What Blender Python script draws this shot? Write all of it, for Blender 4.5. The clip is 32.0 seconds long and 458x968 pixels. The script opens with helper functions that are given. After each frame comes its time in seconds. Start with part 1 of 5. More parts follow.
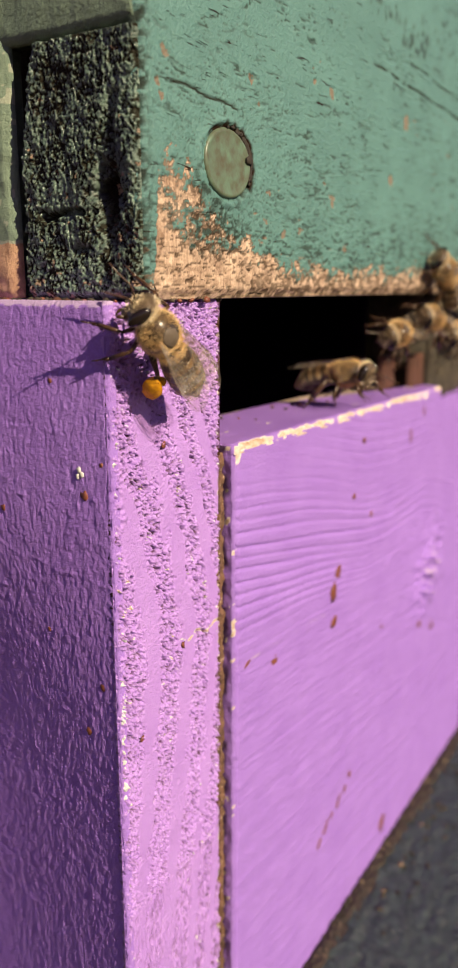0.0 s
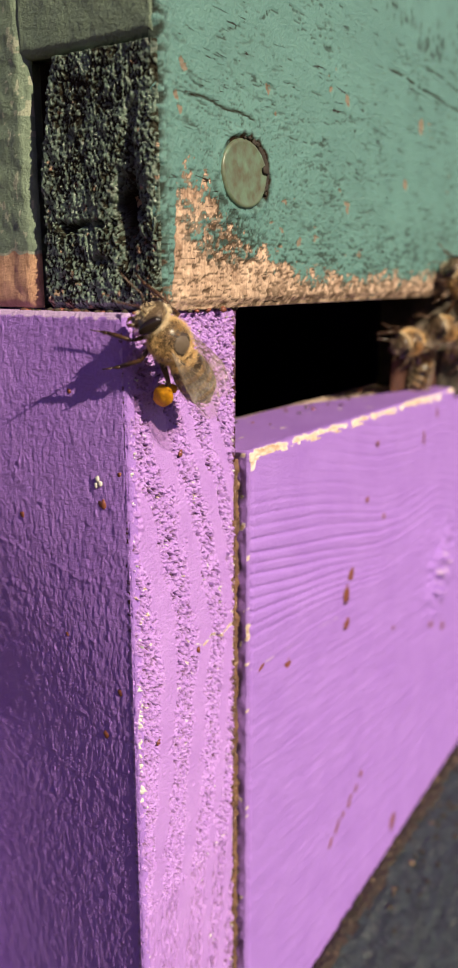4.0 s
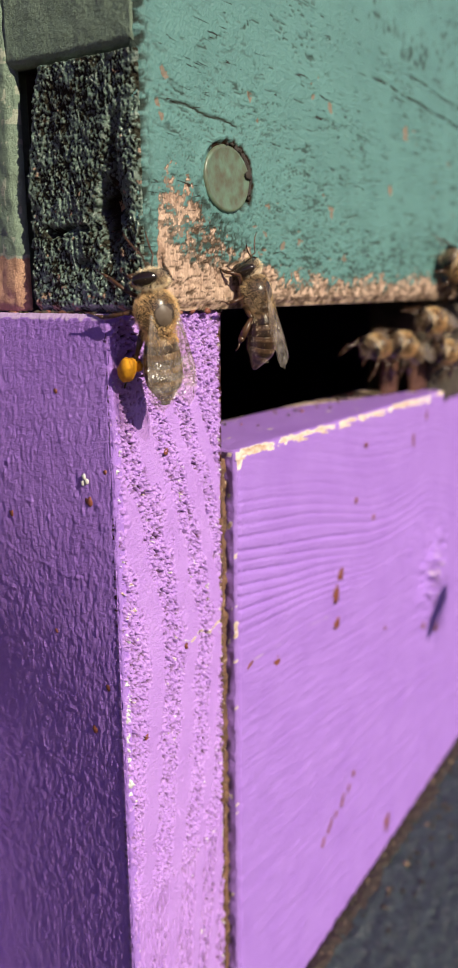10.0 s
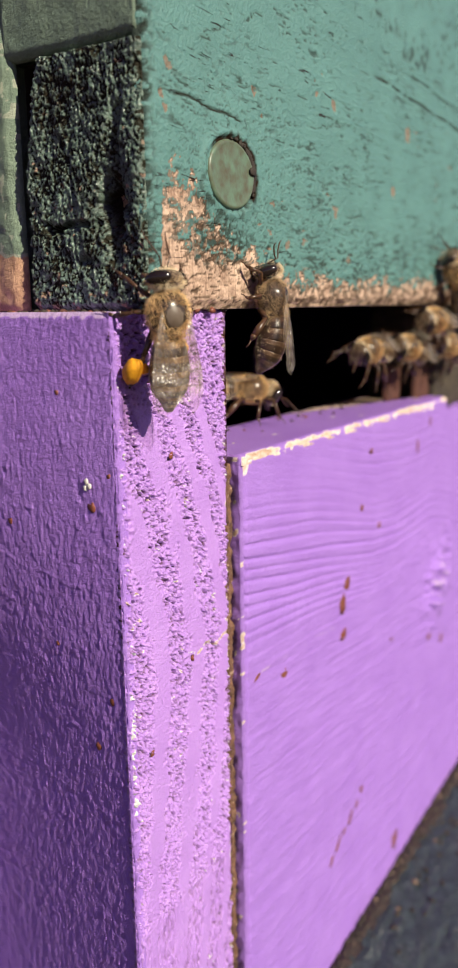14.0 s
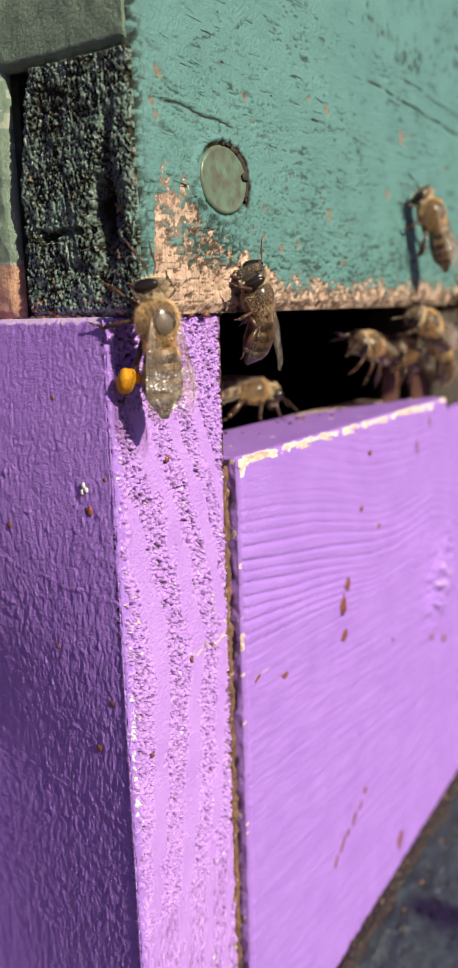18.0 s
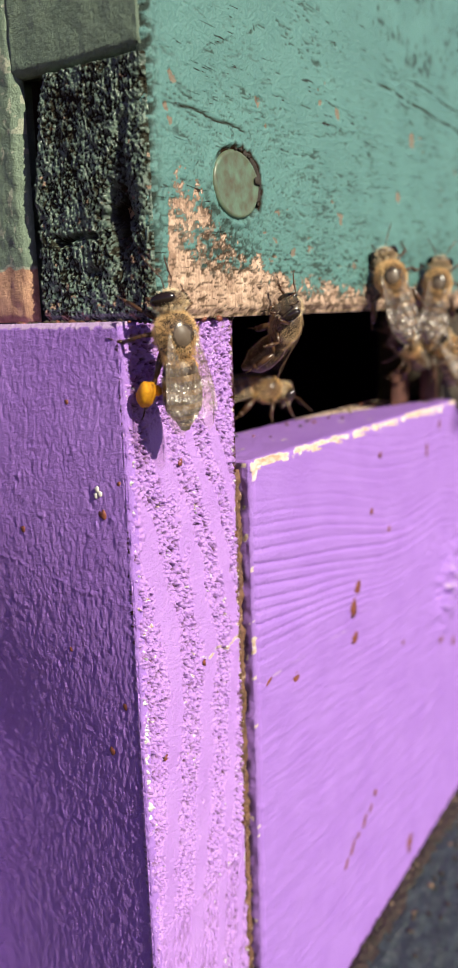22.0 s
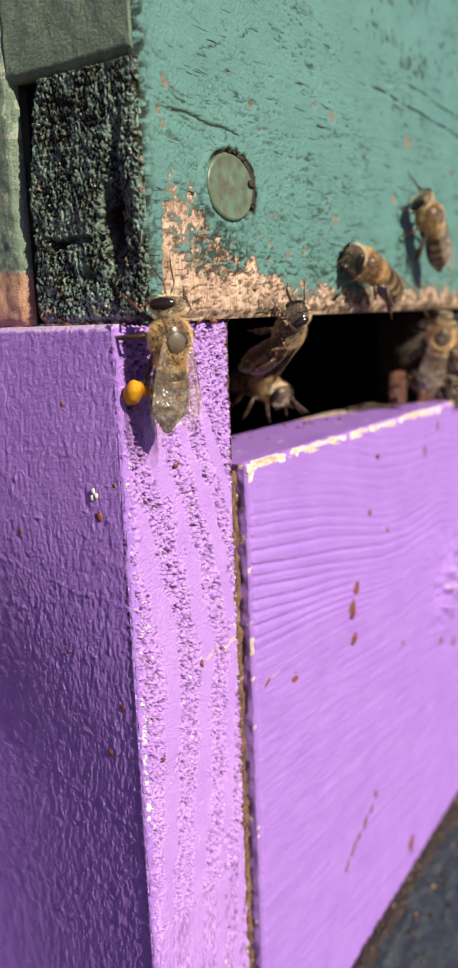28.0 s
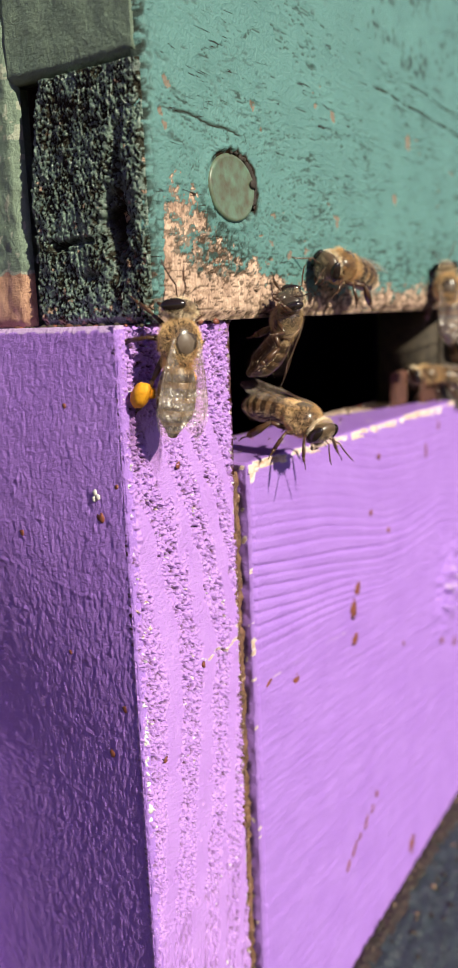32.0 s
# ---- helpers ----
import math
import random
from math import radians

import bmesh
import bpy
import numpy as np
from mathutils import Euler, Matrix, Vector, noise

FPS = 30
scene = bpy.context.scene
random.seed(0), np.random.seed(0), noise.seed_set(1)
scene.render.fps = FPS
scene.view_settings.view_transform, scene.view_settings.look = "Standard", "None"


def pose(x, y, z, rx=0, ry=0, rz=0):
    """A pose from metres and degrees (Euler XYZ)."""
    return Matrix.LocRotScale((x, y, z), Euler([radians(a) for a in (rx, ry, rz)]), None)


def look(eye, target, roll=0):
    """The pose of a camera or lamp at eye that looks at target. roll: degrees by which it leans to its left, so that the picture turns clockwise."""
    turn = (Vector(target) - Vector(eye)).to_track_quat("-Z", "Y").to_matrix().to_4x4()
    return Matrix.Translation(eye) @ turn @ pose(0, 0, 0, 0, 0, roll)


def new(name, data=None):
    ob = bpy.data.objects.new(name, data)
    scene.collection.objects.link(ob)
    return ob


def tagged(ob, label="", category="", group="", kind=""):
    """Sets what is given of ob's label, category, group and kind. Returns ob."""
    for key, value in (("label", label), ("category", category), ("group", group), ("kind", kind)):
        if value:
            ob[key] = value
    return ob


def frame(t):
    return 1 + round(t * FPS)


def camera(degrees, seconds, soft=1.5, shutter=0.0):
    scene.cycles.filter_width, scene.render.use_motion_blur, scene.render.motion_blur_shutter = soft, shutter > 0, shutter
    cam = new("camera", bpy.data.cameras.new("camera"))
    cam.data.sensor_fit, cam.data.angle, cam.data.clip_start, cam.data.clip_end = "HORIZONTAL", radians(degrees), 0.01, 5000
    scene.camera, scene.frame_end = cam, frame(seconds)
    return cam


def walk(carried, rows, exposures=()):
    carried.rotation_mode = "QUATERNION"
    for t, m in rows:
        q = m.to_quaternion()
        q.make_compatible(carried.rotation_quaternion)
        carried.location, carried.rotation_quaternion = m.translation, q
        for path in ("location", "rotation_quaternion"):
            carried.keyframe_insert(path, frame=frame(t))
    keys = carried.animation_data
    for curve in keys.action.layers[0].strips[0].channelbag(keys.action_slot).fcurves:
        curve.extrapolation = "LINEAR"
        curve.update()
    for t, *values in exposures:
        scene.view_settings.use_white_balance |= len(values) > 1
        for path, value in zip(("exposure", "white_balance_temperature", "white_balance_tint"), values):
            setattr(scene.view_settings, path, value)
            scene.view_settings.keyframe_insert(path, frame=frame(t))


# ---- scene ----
EXPOSURES = [(0.0, 0.38, 8400, 8), (3.5, 0.38, 8300, 8), (5.5, 0.37, 7350, 8), (13.0, 0.40, 7100, 8), (19.0, 0.55, 7050, 5), (32.0, 0.55, 7050, 5)]
MM = 0.001
cam = camera(31.86, 32.0, soft=1.2)
cam.data.dof.use_dof = True
cam.data.dof.focus_distance = 0.079
cam.data.dof.aperture_fstop = 54.0


def aim(x, y, z, yaw, pitch, roll):
    """A camera pose from millimetres, the turn from +x towards +y, the tilt downwards and the roll, in degrees."""
    yaw, pitch, roll = radians(yaw), radians(pitch), radians(roll)
    f = Vector((math.cos(yaw) * math.cos(pitch), math.sin(yaw) * math.cos(pitch), -math.sin(pitch)))
    r = Vector((math.sin(yaw), -math.cos(yaw), 0))
    u = r.cross(f)
    r, u = math.cos(roll) * r + math.sin(roll) * u, math.cos(roll) * u - math.sin(roll) * r
    m = Matrix((r, u, -f)).transposed().to_4x4()
    return Matrix.Translation((x * MM, y * MM, z * MM)) @ m


PATH = [
    (0, -54.43, -46.56, 1.37, 31.89, 13.94, 0.08),
    (0.5, -54.76, -46.42, 1.39, 32.04, 13.87, 0.08),
    (1, -55.25, -46.51, 1.45, 32.26, 13.73, 0.06),
    (1.5, -55.60, -46.74, 1.58, 32.41, 13.65, 0.01),
    (2, -55.70, -46.95, 1.69, 32.51, 13.62, -0.03),
    (2.5, -55.51, -47.00, 1.80, 32.58, 13.67, -0.08),
    (3, -55.10, -46.49, 2.07, 32.57, 13.88, -0.11),
    (3.5, -54.91, -45.99, 2.31, 32.54, 14.07, -0.06),
    (5.5, -56.54, -48.36, 5.75, 33.02, 15.81, 0.31),
    (6, -56.37, -48.90, 5.56, 33.22, 15.67, 0.17),
    (6.5, -56.20, -49.32, 5.18, 33.29, 15.43, 0.09),
    (7, -56.14, -49.12, 4.74, 33.06, 15.17, 0.11),
    (7.5, -56.03, -48.75, 4.23, 32.87, 14.89, 0.09),
    (8, -55.87, -48.62, 3.74, 32.85, 14.64, 0.03),
    (8.5, -55.93, -48.74, 3.31, 32.86, 14.38, -0.09),
    (9, -56.09, -49.01, 2.86, 32.86, 14.08, -0.23),
    (9.5, -55.97, -49.07, 2.52, 32.84, 13.89, -0.33),
    (10, -55.79, -48.74, 2.27, 32.74, 13.76, -0.36),
    (10.5, -55.72, -48.34, 1.98, 32.62, 13.59, -0.36),
    (11, -55.80, -47.77, 1.66, 32.40, 13.40, -0.46),
    (11.5, -55.91, -46.95, 1.33, 32.10, 13.19, -0.60),
    (12, -55.73, -46.35, 0.99, 31.97, 13.01, -0.58),
    (12.5, -54.96, -46.18, 0.86, 32.06, 12.97, -0.71),
    (13, -54.58, -46.06, 0.77, 32.14, 12.86, -0.72),
    (13.5, -54.40, -45.93, 0.73, 32.18, 12.85, -0.71),
    (14, -54.36, -46.12, 0.59, 32.22, 12.70, -0.74),
    (14.5, -54.30, -46.34, 0.52, 32.26, 12.60, -0.89),
    (16.5, -54.27, -47.86, 0.33, 32.56, 12.37, -1.43),
    (17, -54.31, -47.78, 0.37, 32.59, 12.40, -1.55),
    (17.5, -54.38, -47.58, 0.38, 32.62, 12.34, -1.53),
    (18, -54.42, -47.40, 0.49, 32.70, 12.37, -1.59),
    (18.5, -54.35, -47.19, 0.56, 32.87, 12.40, -1.60),
    (19, -54.37, -46.94, 0.59, 32.91, 12.38, -1.61),
    (19.5, -54.36, -46.82, 0.55, 32.91, 12.30, -1.65),
    (20, -54.47, -46.88, 0.55, 33.01, 12.29, -1.75),
    (20.5, -54.60, -46.88, 0.63, 33.02, 12.29, -1.72),
    (21, -54.64, -46.94, 0.70, 33.08, 12.31, -1.72),
    (21.5, -54.84, -46.95, 0.77, 33.12, 12.25, -1.73),
    (22, -54.91, -46.80, 0.79, 33.07, 12.28, -1.69),
    (22.5, -55.01, -46.98, 0.68, 33.10, 12.15, -1.74),
    (23, -54.95, -47.16, 0.62, 33.13, 12.17, -1.82),
    (23.5, -54.91, -47.14, 0.73, 33.14, 12.23, -1.84),
    (24, -54.94, -47.20, 0.71, 33.15, 12.20, -1.87),
    (24.5, -55.04, -47.29, 0.62, 33.12, 12.12, -1.92),
    (25, -54.99, -47.15, 0.60, 33.14, 12.10, -1.90),
    (25.5, -54.84, -47.08, 0.59, 33.17, 12.14, -1.88),
    (27.5, -54.68, -47.49, 0.70, 33.30, 12.09, -2.02),
    (28, -54.82, -47.59, 0.62, 33.28, 12.03, -2.11),
    (28.5, -54.83, -47.69, 0.62, 33.33, 12.04, -2.09),
    (29, -54.93, -47.76, 0.60, 33.23, 12.03, -2.15),
    (29.5, -55.02, -48.07, 0.63, 33.27, 12.04, -2.20),
    (30, -54.92, -47.97, 0.68, 33.27, 12.09, -2.18),
    (30.5, -55.01, -47.97, 0.64, 33.26, 12.05, -2.16),
    (31, -54.92, -47.80, 0.81, 33.24, 12.10, -2.17),
    (31.5, -54.94, -47.52, 0.61, 33.15, 12.01, -2.14),
    (32, -54.90, -47.34, 0.82, 33.23, 12.10, -2.13),
]
walk(cam, [(row[0], aim(*row[1:])) for row in PATH], EXPOSURES)

# ---- sky, sun ----
SUN_DIR = Vector((0.25, 1.0, -0.66)).normalized()
world = bpy.data.worlds.new("sky")
scene.world = world
world.use_nodes = True
sky = world.node_tree.nodes.new("ShaderNodeTexSky")
sky.sky_type, sky.sun_disc = "NISHITA", False
sky.ozone_density, sky.dust_density = 3.0, 0.0
sky.sun_elevation = math.asin(-SUN_DIR.z)
sky.sun_rotation = math.atan2(-SUN_DIR.x, -SUN_DIR.y)
background = world.node_tree.nodes["Background"]
background.inputs["Strength"].default_value = 0.057
clear_air = world.node_tree.nodes.new("ShaderNodeHueSaturation")
clear_air.inputs["Hue"].default_value, clear_air.inputs["Saturation"].default_value = 0.575, 1.12
world.node_tree.links.new(sky.outputs["Color"], clear_air.inputs["Color"])
world.node_tree.links.new(clear_air.outputs["Color"], background.inputs["Color"])
sun = new("sun", bpy.data.lights.new("sun", "SUN"))
sun.data.energy, sun.data.angle, sun.data.color = 4.8, radians(0.55), (1.0, 0.94, 0.81)
sun.matrix_world = look((-0.5, -2.0, 1.3), Vector((-0.5, -2.0, 1.3)) + SUN_DIR)


# ---- materials ----
def material(name, rough=0.6, metal=0.0):
    m = bpy.data.materials.new(name)
    m.use_nodes = True
    b = m.node_tree.nodes["Principled BSDF"]
    b.inputs["Roughness"].default_value, b.inputs["Metallic"].default_value = rough, metal
    return m, m.node_tree, b


def node(tree, kind, **values):
    n = tree.nodes.new("ShaderNode" + kind)
    for key, value in values.items():
        n.inputs[key.replace("_", " ")].default_value = value
    return n


def coords(tree, scale=(1, 1, 1)):
    c, m = tree.nodes.new("ShaderNodeTexCoord"), tree.nodes.new("ShaderNodeMapping")
    m.inputs["Scale"].default_value = scale
    tree.links.new(c.outputs["Object"], m.inputs["Vector"])
    return m.outputs["Vector"]


def noise_tex(tree, vector, scale, detail=4.0, rough=0.6, distortion=0.0):
    n = node(tree, "TexNoise", Scale=scale, Detail=detail, Roughness=rough, Distortion=distortion)
    tree.links.new(vector, n.inputs["Vector"])
    return n.outputs["Fac"]


def ramp(tree, fac, stops):
    r = tree.nodes.new("ShaderNodeValToRGB")
    e = r.color_ramp.elements
    e[0].position, e[0].color = stops[0][0], (*stops[0][1], 1)
    e[1].position, e[1].color = stops[-1][0], (*stops[-1][1], 1)
    for p, c in stops[1:-1]:
        e.new(p).color = (*c, 1)
    tree.links.new(fac, r.inputs["Fac"])
    return r.outputs["Color"]


def blend(tree, fac, a, b, mode="MIX"):
    n = tree.nodes.new("ShaderNodeMix")
    n.data_type, n.blend_type = "RGBA", mode
    if isinstance(fac, (int, float)):
        n.inputs[0].default_value = fac
    else:
        tree.links.new(fac, n.inputs[0])
    for v, i in ((a, 6), (b, 7)):
        if isinstance(v, tuple):
            n.inputs[i].default_value = (*v, 1)
        else:
            tree.links.new(v, n.inputs[i])
    return n.outputs[2]


def attribute(tree, name):
    a = tree.nodes.new("ShaderNodeAttribute")
    a.attribute_name = name
    return a.outputs["Fac"]


def bump(tree, bsdf, height, strength, distance):
    b = node(tree, "Bump", Strength=strength, Distance=distance)
    tree.links.new(height, b.inputs["Height"])
    tree.links.new(b.outputs["Normal"], bsdf.inputs["Normal"])


def wood_colour(tree, stretch, pale, dark):
    v = coords(tree, stretch)
    fibre = ramp(tree, noise_tex(tree, v, 1.0, 6, 0.72, 1.1), [(0.34, dark), (0.66, pale)])
    blotch = ramp(tree, noise_tex(tree, coords(tree), 420.0, 6, 0.7, 0.6), [(0.40, dark), (0.58, pale)])
    return blend(tree, 0.4, fibre, blotch)


def painted_wood(name, light, deep, pale, dark, stretch, gloss, primer=(0.62, 0.62, 0.56), dirt_or_shade=(0.020, 0.011, 0.006), ticks=False, shine=0.45, fray=0.0):
    """Brushed paint on timber; the meshes' wear says where primer and bare wood show, a second mask where the paint has
    split, is dirty or is darkened as shade.
    """
    m, t, b = material(name, gloss)
    v = coords(t)
    paint = ramp(t, noise_tex(t, v, 140.0, 5, 0.6), [(0.3, deep), (0.7, light)])
    fine = noise_tex(t, v, 2600.0, 3, 0.6)
    paint = blend(t, 0.25, paint, ramp(t, fine, [(0.35, deep), (0.65, light)]))
    wood = wood_colour(t, stretch, pale, dark)
    wear = attribute(t, "wear")
    if fray:
        grit = blend(t, 0.5, noise_tex(t, coords(t, (900, 900, 2300)), 1.0, 4, 0.7), noise_tex(t, v, 1500.0, 4, 0.7))
        shift, wear = t.nodes.new("ShaderNodeMath"), t.nodes.new("ShaderNodeMath")
        shift.operation, wear.operation = "SUBTRACT", "MULTIPLY_ADD"
        t.links.new(attribute(t, "wear"), shift.inputs[0])
        shift.inputs[1].default_value = fray * 0.5
        t.links.new(grit, wear.inputs[0])
        wear.inputs[1].default_value = fray
        t.links.new(shift.outputs[0], wear.inputs[2])
        wear = wear.outputs[0]
    col = blend(t, ramp(t, wear, [(0.30, (0, 0, 0)), (0.42, (1, 1, 1))]), paint, primer)
    col = blend(t, ramp(t, wear, [(0.60, (0, 0, 0)), (0.72, (1, 1, 1))]), col, wood)
    col = blend(t, attribute(t, "crack_or_shade"), col, dirt_or_shade)
    relief = noise_tex(t, v, 2600.0, 5, 0.7)
    if ticks:
        along = noise_tex(t, coords(t, (230, 230, 2500)), 1.0, 3, 0.6, 1.2)
        where = noise_tex(t, coords(t, (60, 60, 110)), 1.0, 3, 0.6)
        split = blend(t, 1.0, ramp(t, along, [(0.315, (1, 1, 1)), (0.355, (0, 0, 0))]), ramp(t, where, [(0.40, (0, 0, 0)), (0.58, (1, 1, 1))]), "MULTIPLY")
        col = blend(t, split, col, dirt_or_shade)
        relief = blend(t, split, relief, (0.0, 0.0, 0.0))
    t.links.new(col, b.inputs["Base Color"])
    t.links.new(ramp(t, attribute(t, "crack_or_shade"), [(0.2, (shine,) * 3), (0.8, (0.05,) * 3)]), b.inputs["Specular IOR Level"])
    r = ramp(t, wear, [(0.30, (gloss,) * 3), (0.5, (0.85,) * 3)])
    t.links.new(r, b.inputs["Roughness"])
    bump(t, b, relief, 0.9, 0.00024)
    return m


PURPLE = painted_wood("purple_paint", (0.388, 0.209, 0.64), (0.331, 0.166, 0.57), (0.88, 0.74, 0.64), (0.36, 0.20, 0.11), (300, 300, 900), 0.40, (0.78, 0.66, 0.62), shine=0.26)
# Paler tone of the purple, for the side board's end.
POST_PURPLE = painted_wood("pale_purple_paint", (0.515, 0.283, 0.73), (0.432, 0.219, 0.645), (0.80, 0.60, 0.56), (0.26, 0.13, 0.09), (300, 300, 900), 0.34, (0.68, 0.69, 0.67), dirt_or_shade=(0.085, 0.034, 0.026), shine=0.7)
GREEN = painted_wood("green_paint", (0.112, 0.262, 0.242), (0.083, 0.200, 0.186), (0.78, 0.56, 0.42), (0.20, 0.11, 0.07), (1300, 1300, 260), 0.46, (0.21, 0.165, 0.125), ticks=True, fray=1.1)


def timber(name, pale, dark, stretch, rough=0.8, depth=0.0003, specks=None):
    m, t, b = material(name, rough)
    col = wood_colour(t, stretch, pale, dark)
    if specks:
        col = blend(t, ramp(t, noise_tex(t, coords(t), 1900.0, 2, 0.5), [(0.64, (0, 0, 0)), (0.70, (1, 1, 1))]), col, specks)
    t.links.new(col, b.inputs["Base Color"])
    bump(t, b, noise_tex(t, coords(t, stretch), 1.6, 6, 0.7), 0.6, depth)
    return m


RED_WOOD = timber("reddish_wood", (0.12, 0.044, 0.026), (0.04, 0.015, 0.010), (900, 900, 120))
DARK_WOOD = timber("weathered_dark_wood", (0.075, 0.056, 0.036), (0.014, 0.011, 0.008), (300, 300, 300))
INNER_WOOD = timber("inner_wood", (0.16, 0.10, 0.055), (0.05, 0.03, 0.018), (60, 60, 400))
LANDING = timber("weathered_grey_green_board", (0.046, 0.078, 0.076), (0.005, 0.011, 0.012), (900, 900, 900), 0.36, 0.0012, (0.14, 0.15, 0.13))
GRASS = timber("dry_soil", (0.13, 0.080, 0.056), (0.06, 0.036, 0.026), (40, 40, 40), 0.9, 0.02)


def plain(name, colour, rough, second=None, scale=900.0, spec=0.5):
    m, t, b = material(name, rough)
    t.links.new(ramp(t, noise_tex(t, coords(t), scale, 4), [(0.3, second or tuple(c * 0.6 for c in colour)), (0.7, colour)]), b.inputs["Base Color"])
    b.inputs["Specular IOR Level"].default_value = spec
    return m


NAIL = plain("painted_nail_head", (0.115, 0.195, 0.135), 0.40, (0.085, 0.070, 0.042), 650)
STAIN = plain("brown_propolis", (0.27, 0.085, 0.050), 0.45, (0.11, 0.030, 0.020), 2500)
PALE_DROP = plain("white_dropping", (0.75, 0.72, 0.66), 0.5)
DEBRIS = timber("brown_debris", (0.042, 0.025, 0.018), (0.008, 0.005, 0.004), (1100, 1100, 1100), 0.7, 0.0006, (0.17, 0.11, 0.075))
GRIT_OR_SHADE = plain("dark_grit_or_shade", (0.032, 0.024, 0.018), 0.8)
GAP = timber("rusty_brown_joint_filling", (0.25, 0.125, 0.075), (0.030, 0.015, 0.012), (700, 700, 700), 0.6, 0.0008, (0.40, 0.28, 0.20))
HUSK = plain("pale_straw_bit", (0.26, 0.18, 0.11), 0.7)
CHITIN = plain("dark_brown_shell", (0.075, 0.055, 0.040), 0.27, (0.030, 0.022, 0.016), 1200)
HEAD = plain("dark_brown_head", (0.12, 0.080, 0.048), 0.32, (0.055, 0.036, 0.022), 1500)
EYE = plain("black_eye", (0.010, 0.007, 0.006), 0.16, (0.020, 0.013, 0.010), 9000)
BAND_DARK = plain("dark_abdomen", (0.060, 0.033, 0.017), 0.34, (0.022, 0.013, 0.008), 1500)
BAND_TAN = plain("tan_abdomen_band", (0.225, 0.130, 0.060), 0.40, (0.13, 0.072, 0.032), 2500)
FUR = plain("tan_fur", (0.92, 0.65, 0.34), 0.45, (0.60, 0.37, 0.16), 700)
FUR_BROWN = plain("brown_fur", (0.68, 0.49, 0.28), 0.5, (0.40, 0.26, 0.13), 700)
FUR_PALE = plain("pale_fur", (0.90, 0.76, 0.54), 0.5, (0.70, 0.54, 0.33), 700)
BAND_BROWN = plain("brown_abdomen_band", (0.125, 0.072, 0.038), 0.36, (0.065, 0.036, 0.019), 2500)
LEG = plain("brown_leg", (0.098, 0.047, 0.022), 0.30, (0.032, 0.016, 0.009), 2500)
SCUTUM = plain("grey_brown_back", (0.145, 0.115, 0.090), 0.46, (0.095, 0.066, 0.045), 900, 0.35)
POLLEN = plain("orange_pollen", (0.88, 0.42, 0.018), 0.75, (0.66, 0.26, 0.01), 3000)
VEIN = plain("wing_vein", (0.20, 0.13, 0.075), 0.35)


def wing_film():
    m, t, b = material("wing_film", 0.24)
    b.inputs["Base Color"].default_value = (0.60, 0.52, 0.46, 1)
    b.inputs["Specular IOR Level"].default_value = 0.8
    b.inputs["IOR"].default_value = 2.1
    clear = t.nodes.new("ShaderNodeBsdfTransparent")
    clear.inputs["Color"].default_value = (0.93, 0.90, 0.86, 1)
    mix = t.nodes.new("ShaderNodeMixShader")
    patch = noise_tex(t, coords(t), 1150.0, 4, 0.65)
    t.links.new(ramp(t, patch, [(0.42, (0.09,) * 3), (0.72, (0.30,) * 3)]), mix.inputs["Fac"])
    t.links.new(clear.outputs["BSDF"], mix.inputs[1])
    t.links.new(b.outputs["BSDF"], mix.inputs[2])
    t.links.new(mix.outputs["Shader"], t.nodes["Material Output"].inputs["Surface"])
    v = coords(t)
    bump(t, b, noise_tex(t, v, 640.0, 3, 0.5), 1.0, 0.0010)
    return m


WING = wing_film()


# ---- mesh helpers ----
def lattice(i, j, seed):
    n = np.sin(i * 127.1 + j * 311.7 + seed * 74.7) * 43758.5453
    return n - np.floor(n)


def value_noise(x, y, seed=0):
    i, j = np.floor(x), np.floor(y)
    u, v = x - i, y - j
    u, v = u * u * (3 - 2 * u), v * v * (3 - 2 * v)
    a, b = lattice(i, j, seed), lattice(i + 1, j, seed)
    c, d = lattice(i, j + 1, seed), lattice(i + 1, j + 1, seed)
    return (a * (1 - u) + b * u) * (1 - v) + (c * (1 - u) + d * u) * v


def fbm(x, y, octaves=4, seed=0, gain=0.5):
    total, amp, norm = 0.0, 1.0, 0.0
    for k in range(octaves):
        total, norm = total + amp * value_noise(x, y, seed + k * 7), norm + amp
        x, y = 1.62 * x - 1.18 * y + 3.7, 1.18 * x + 1.62 * y + 1.3
        amp *= gain
    return total / norm


def step(a, b, x):
    t = np.clip((x - a) / (b - a), 0, 1)
    return t * t * (3 - 2 * t)


def graded(a, b, near, far):
    """Places from a to b whose spacing grows from near to far."""
    out, p = [a], a
    while p < b - far * 0.6:
        p += near + (far - near) * (p - a) / (b - a)
        out.append(p)
    out[-1] = b
    return np.array(out)


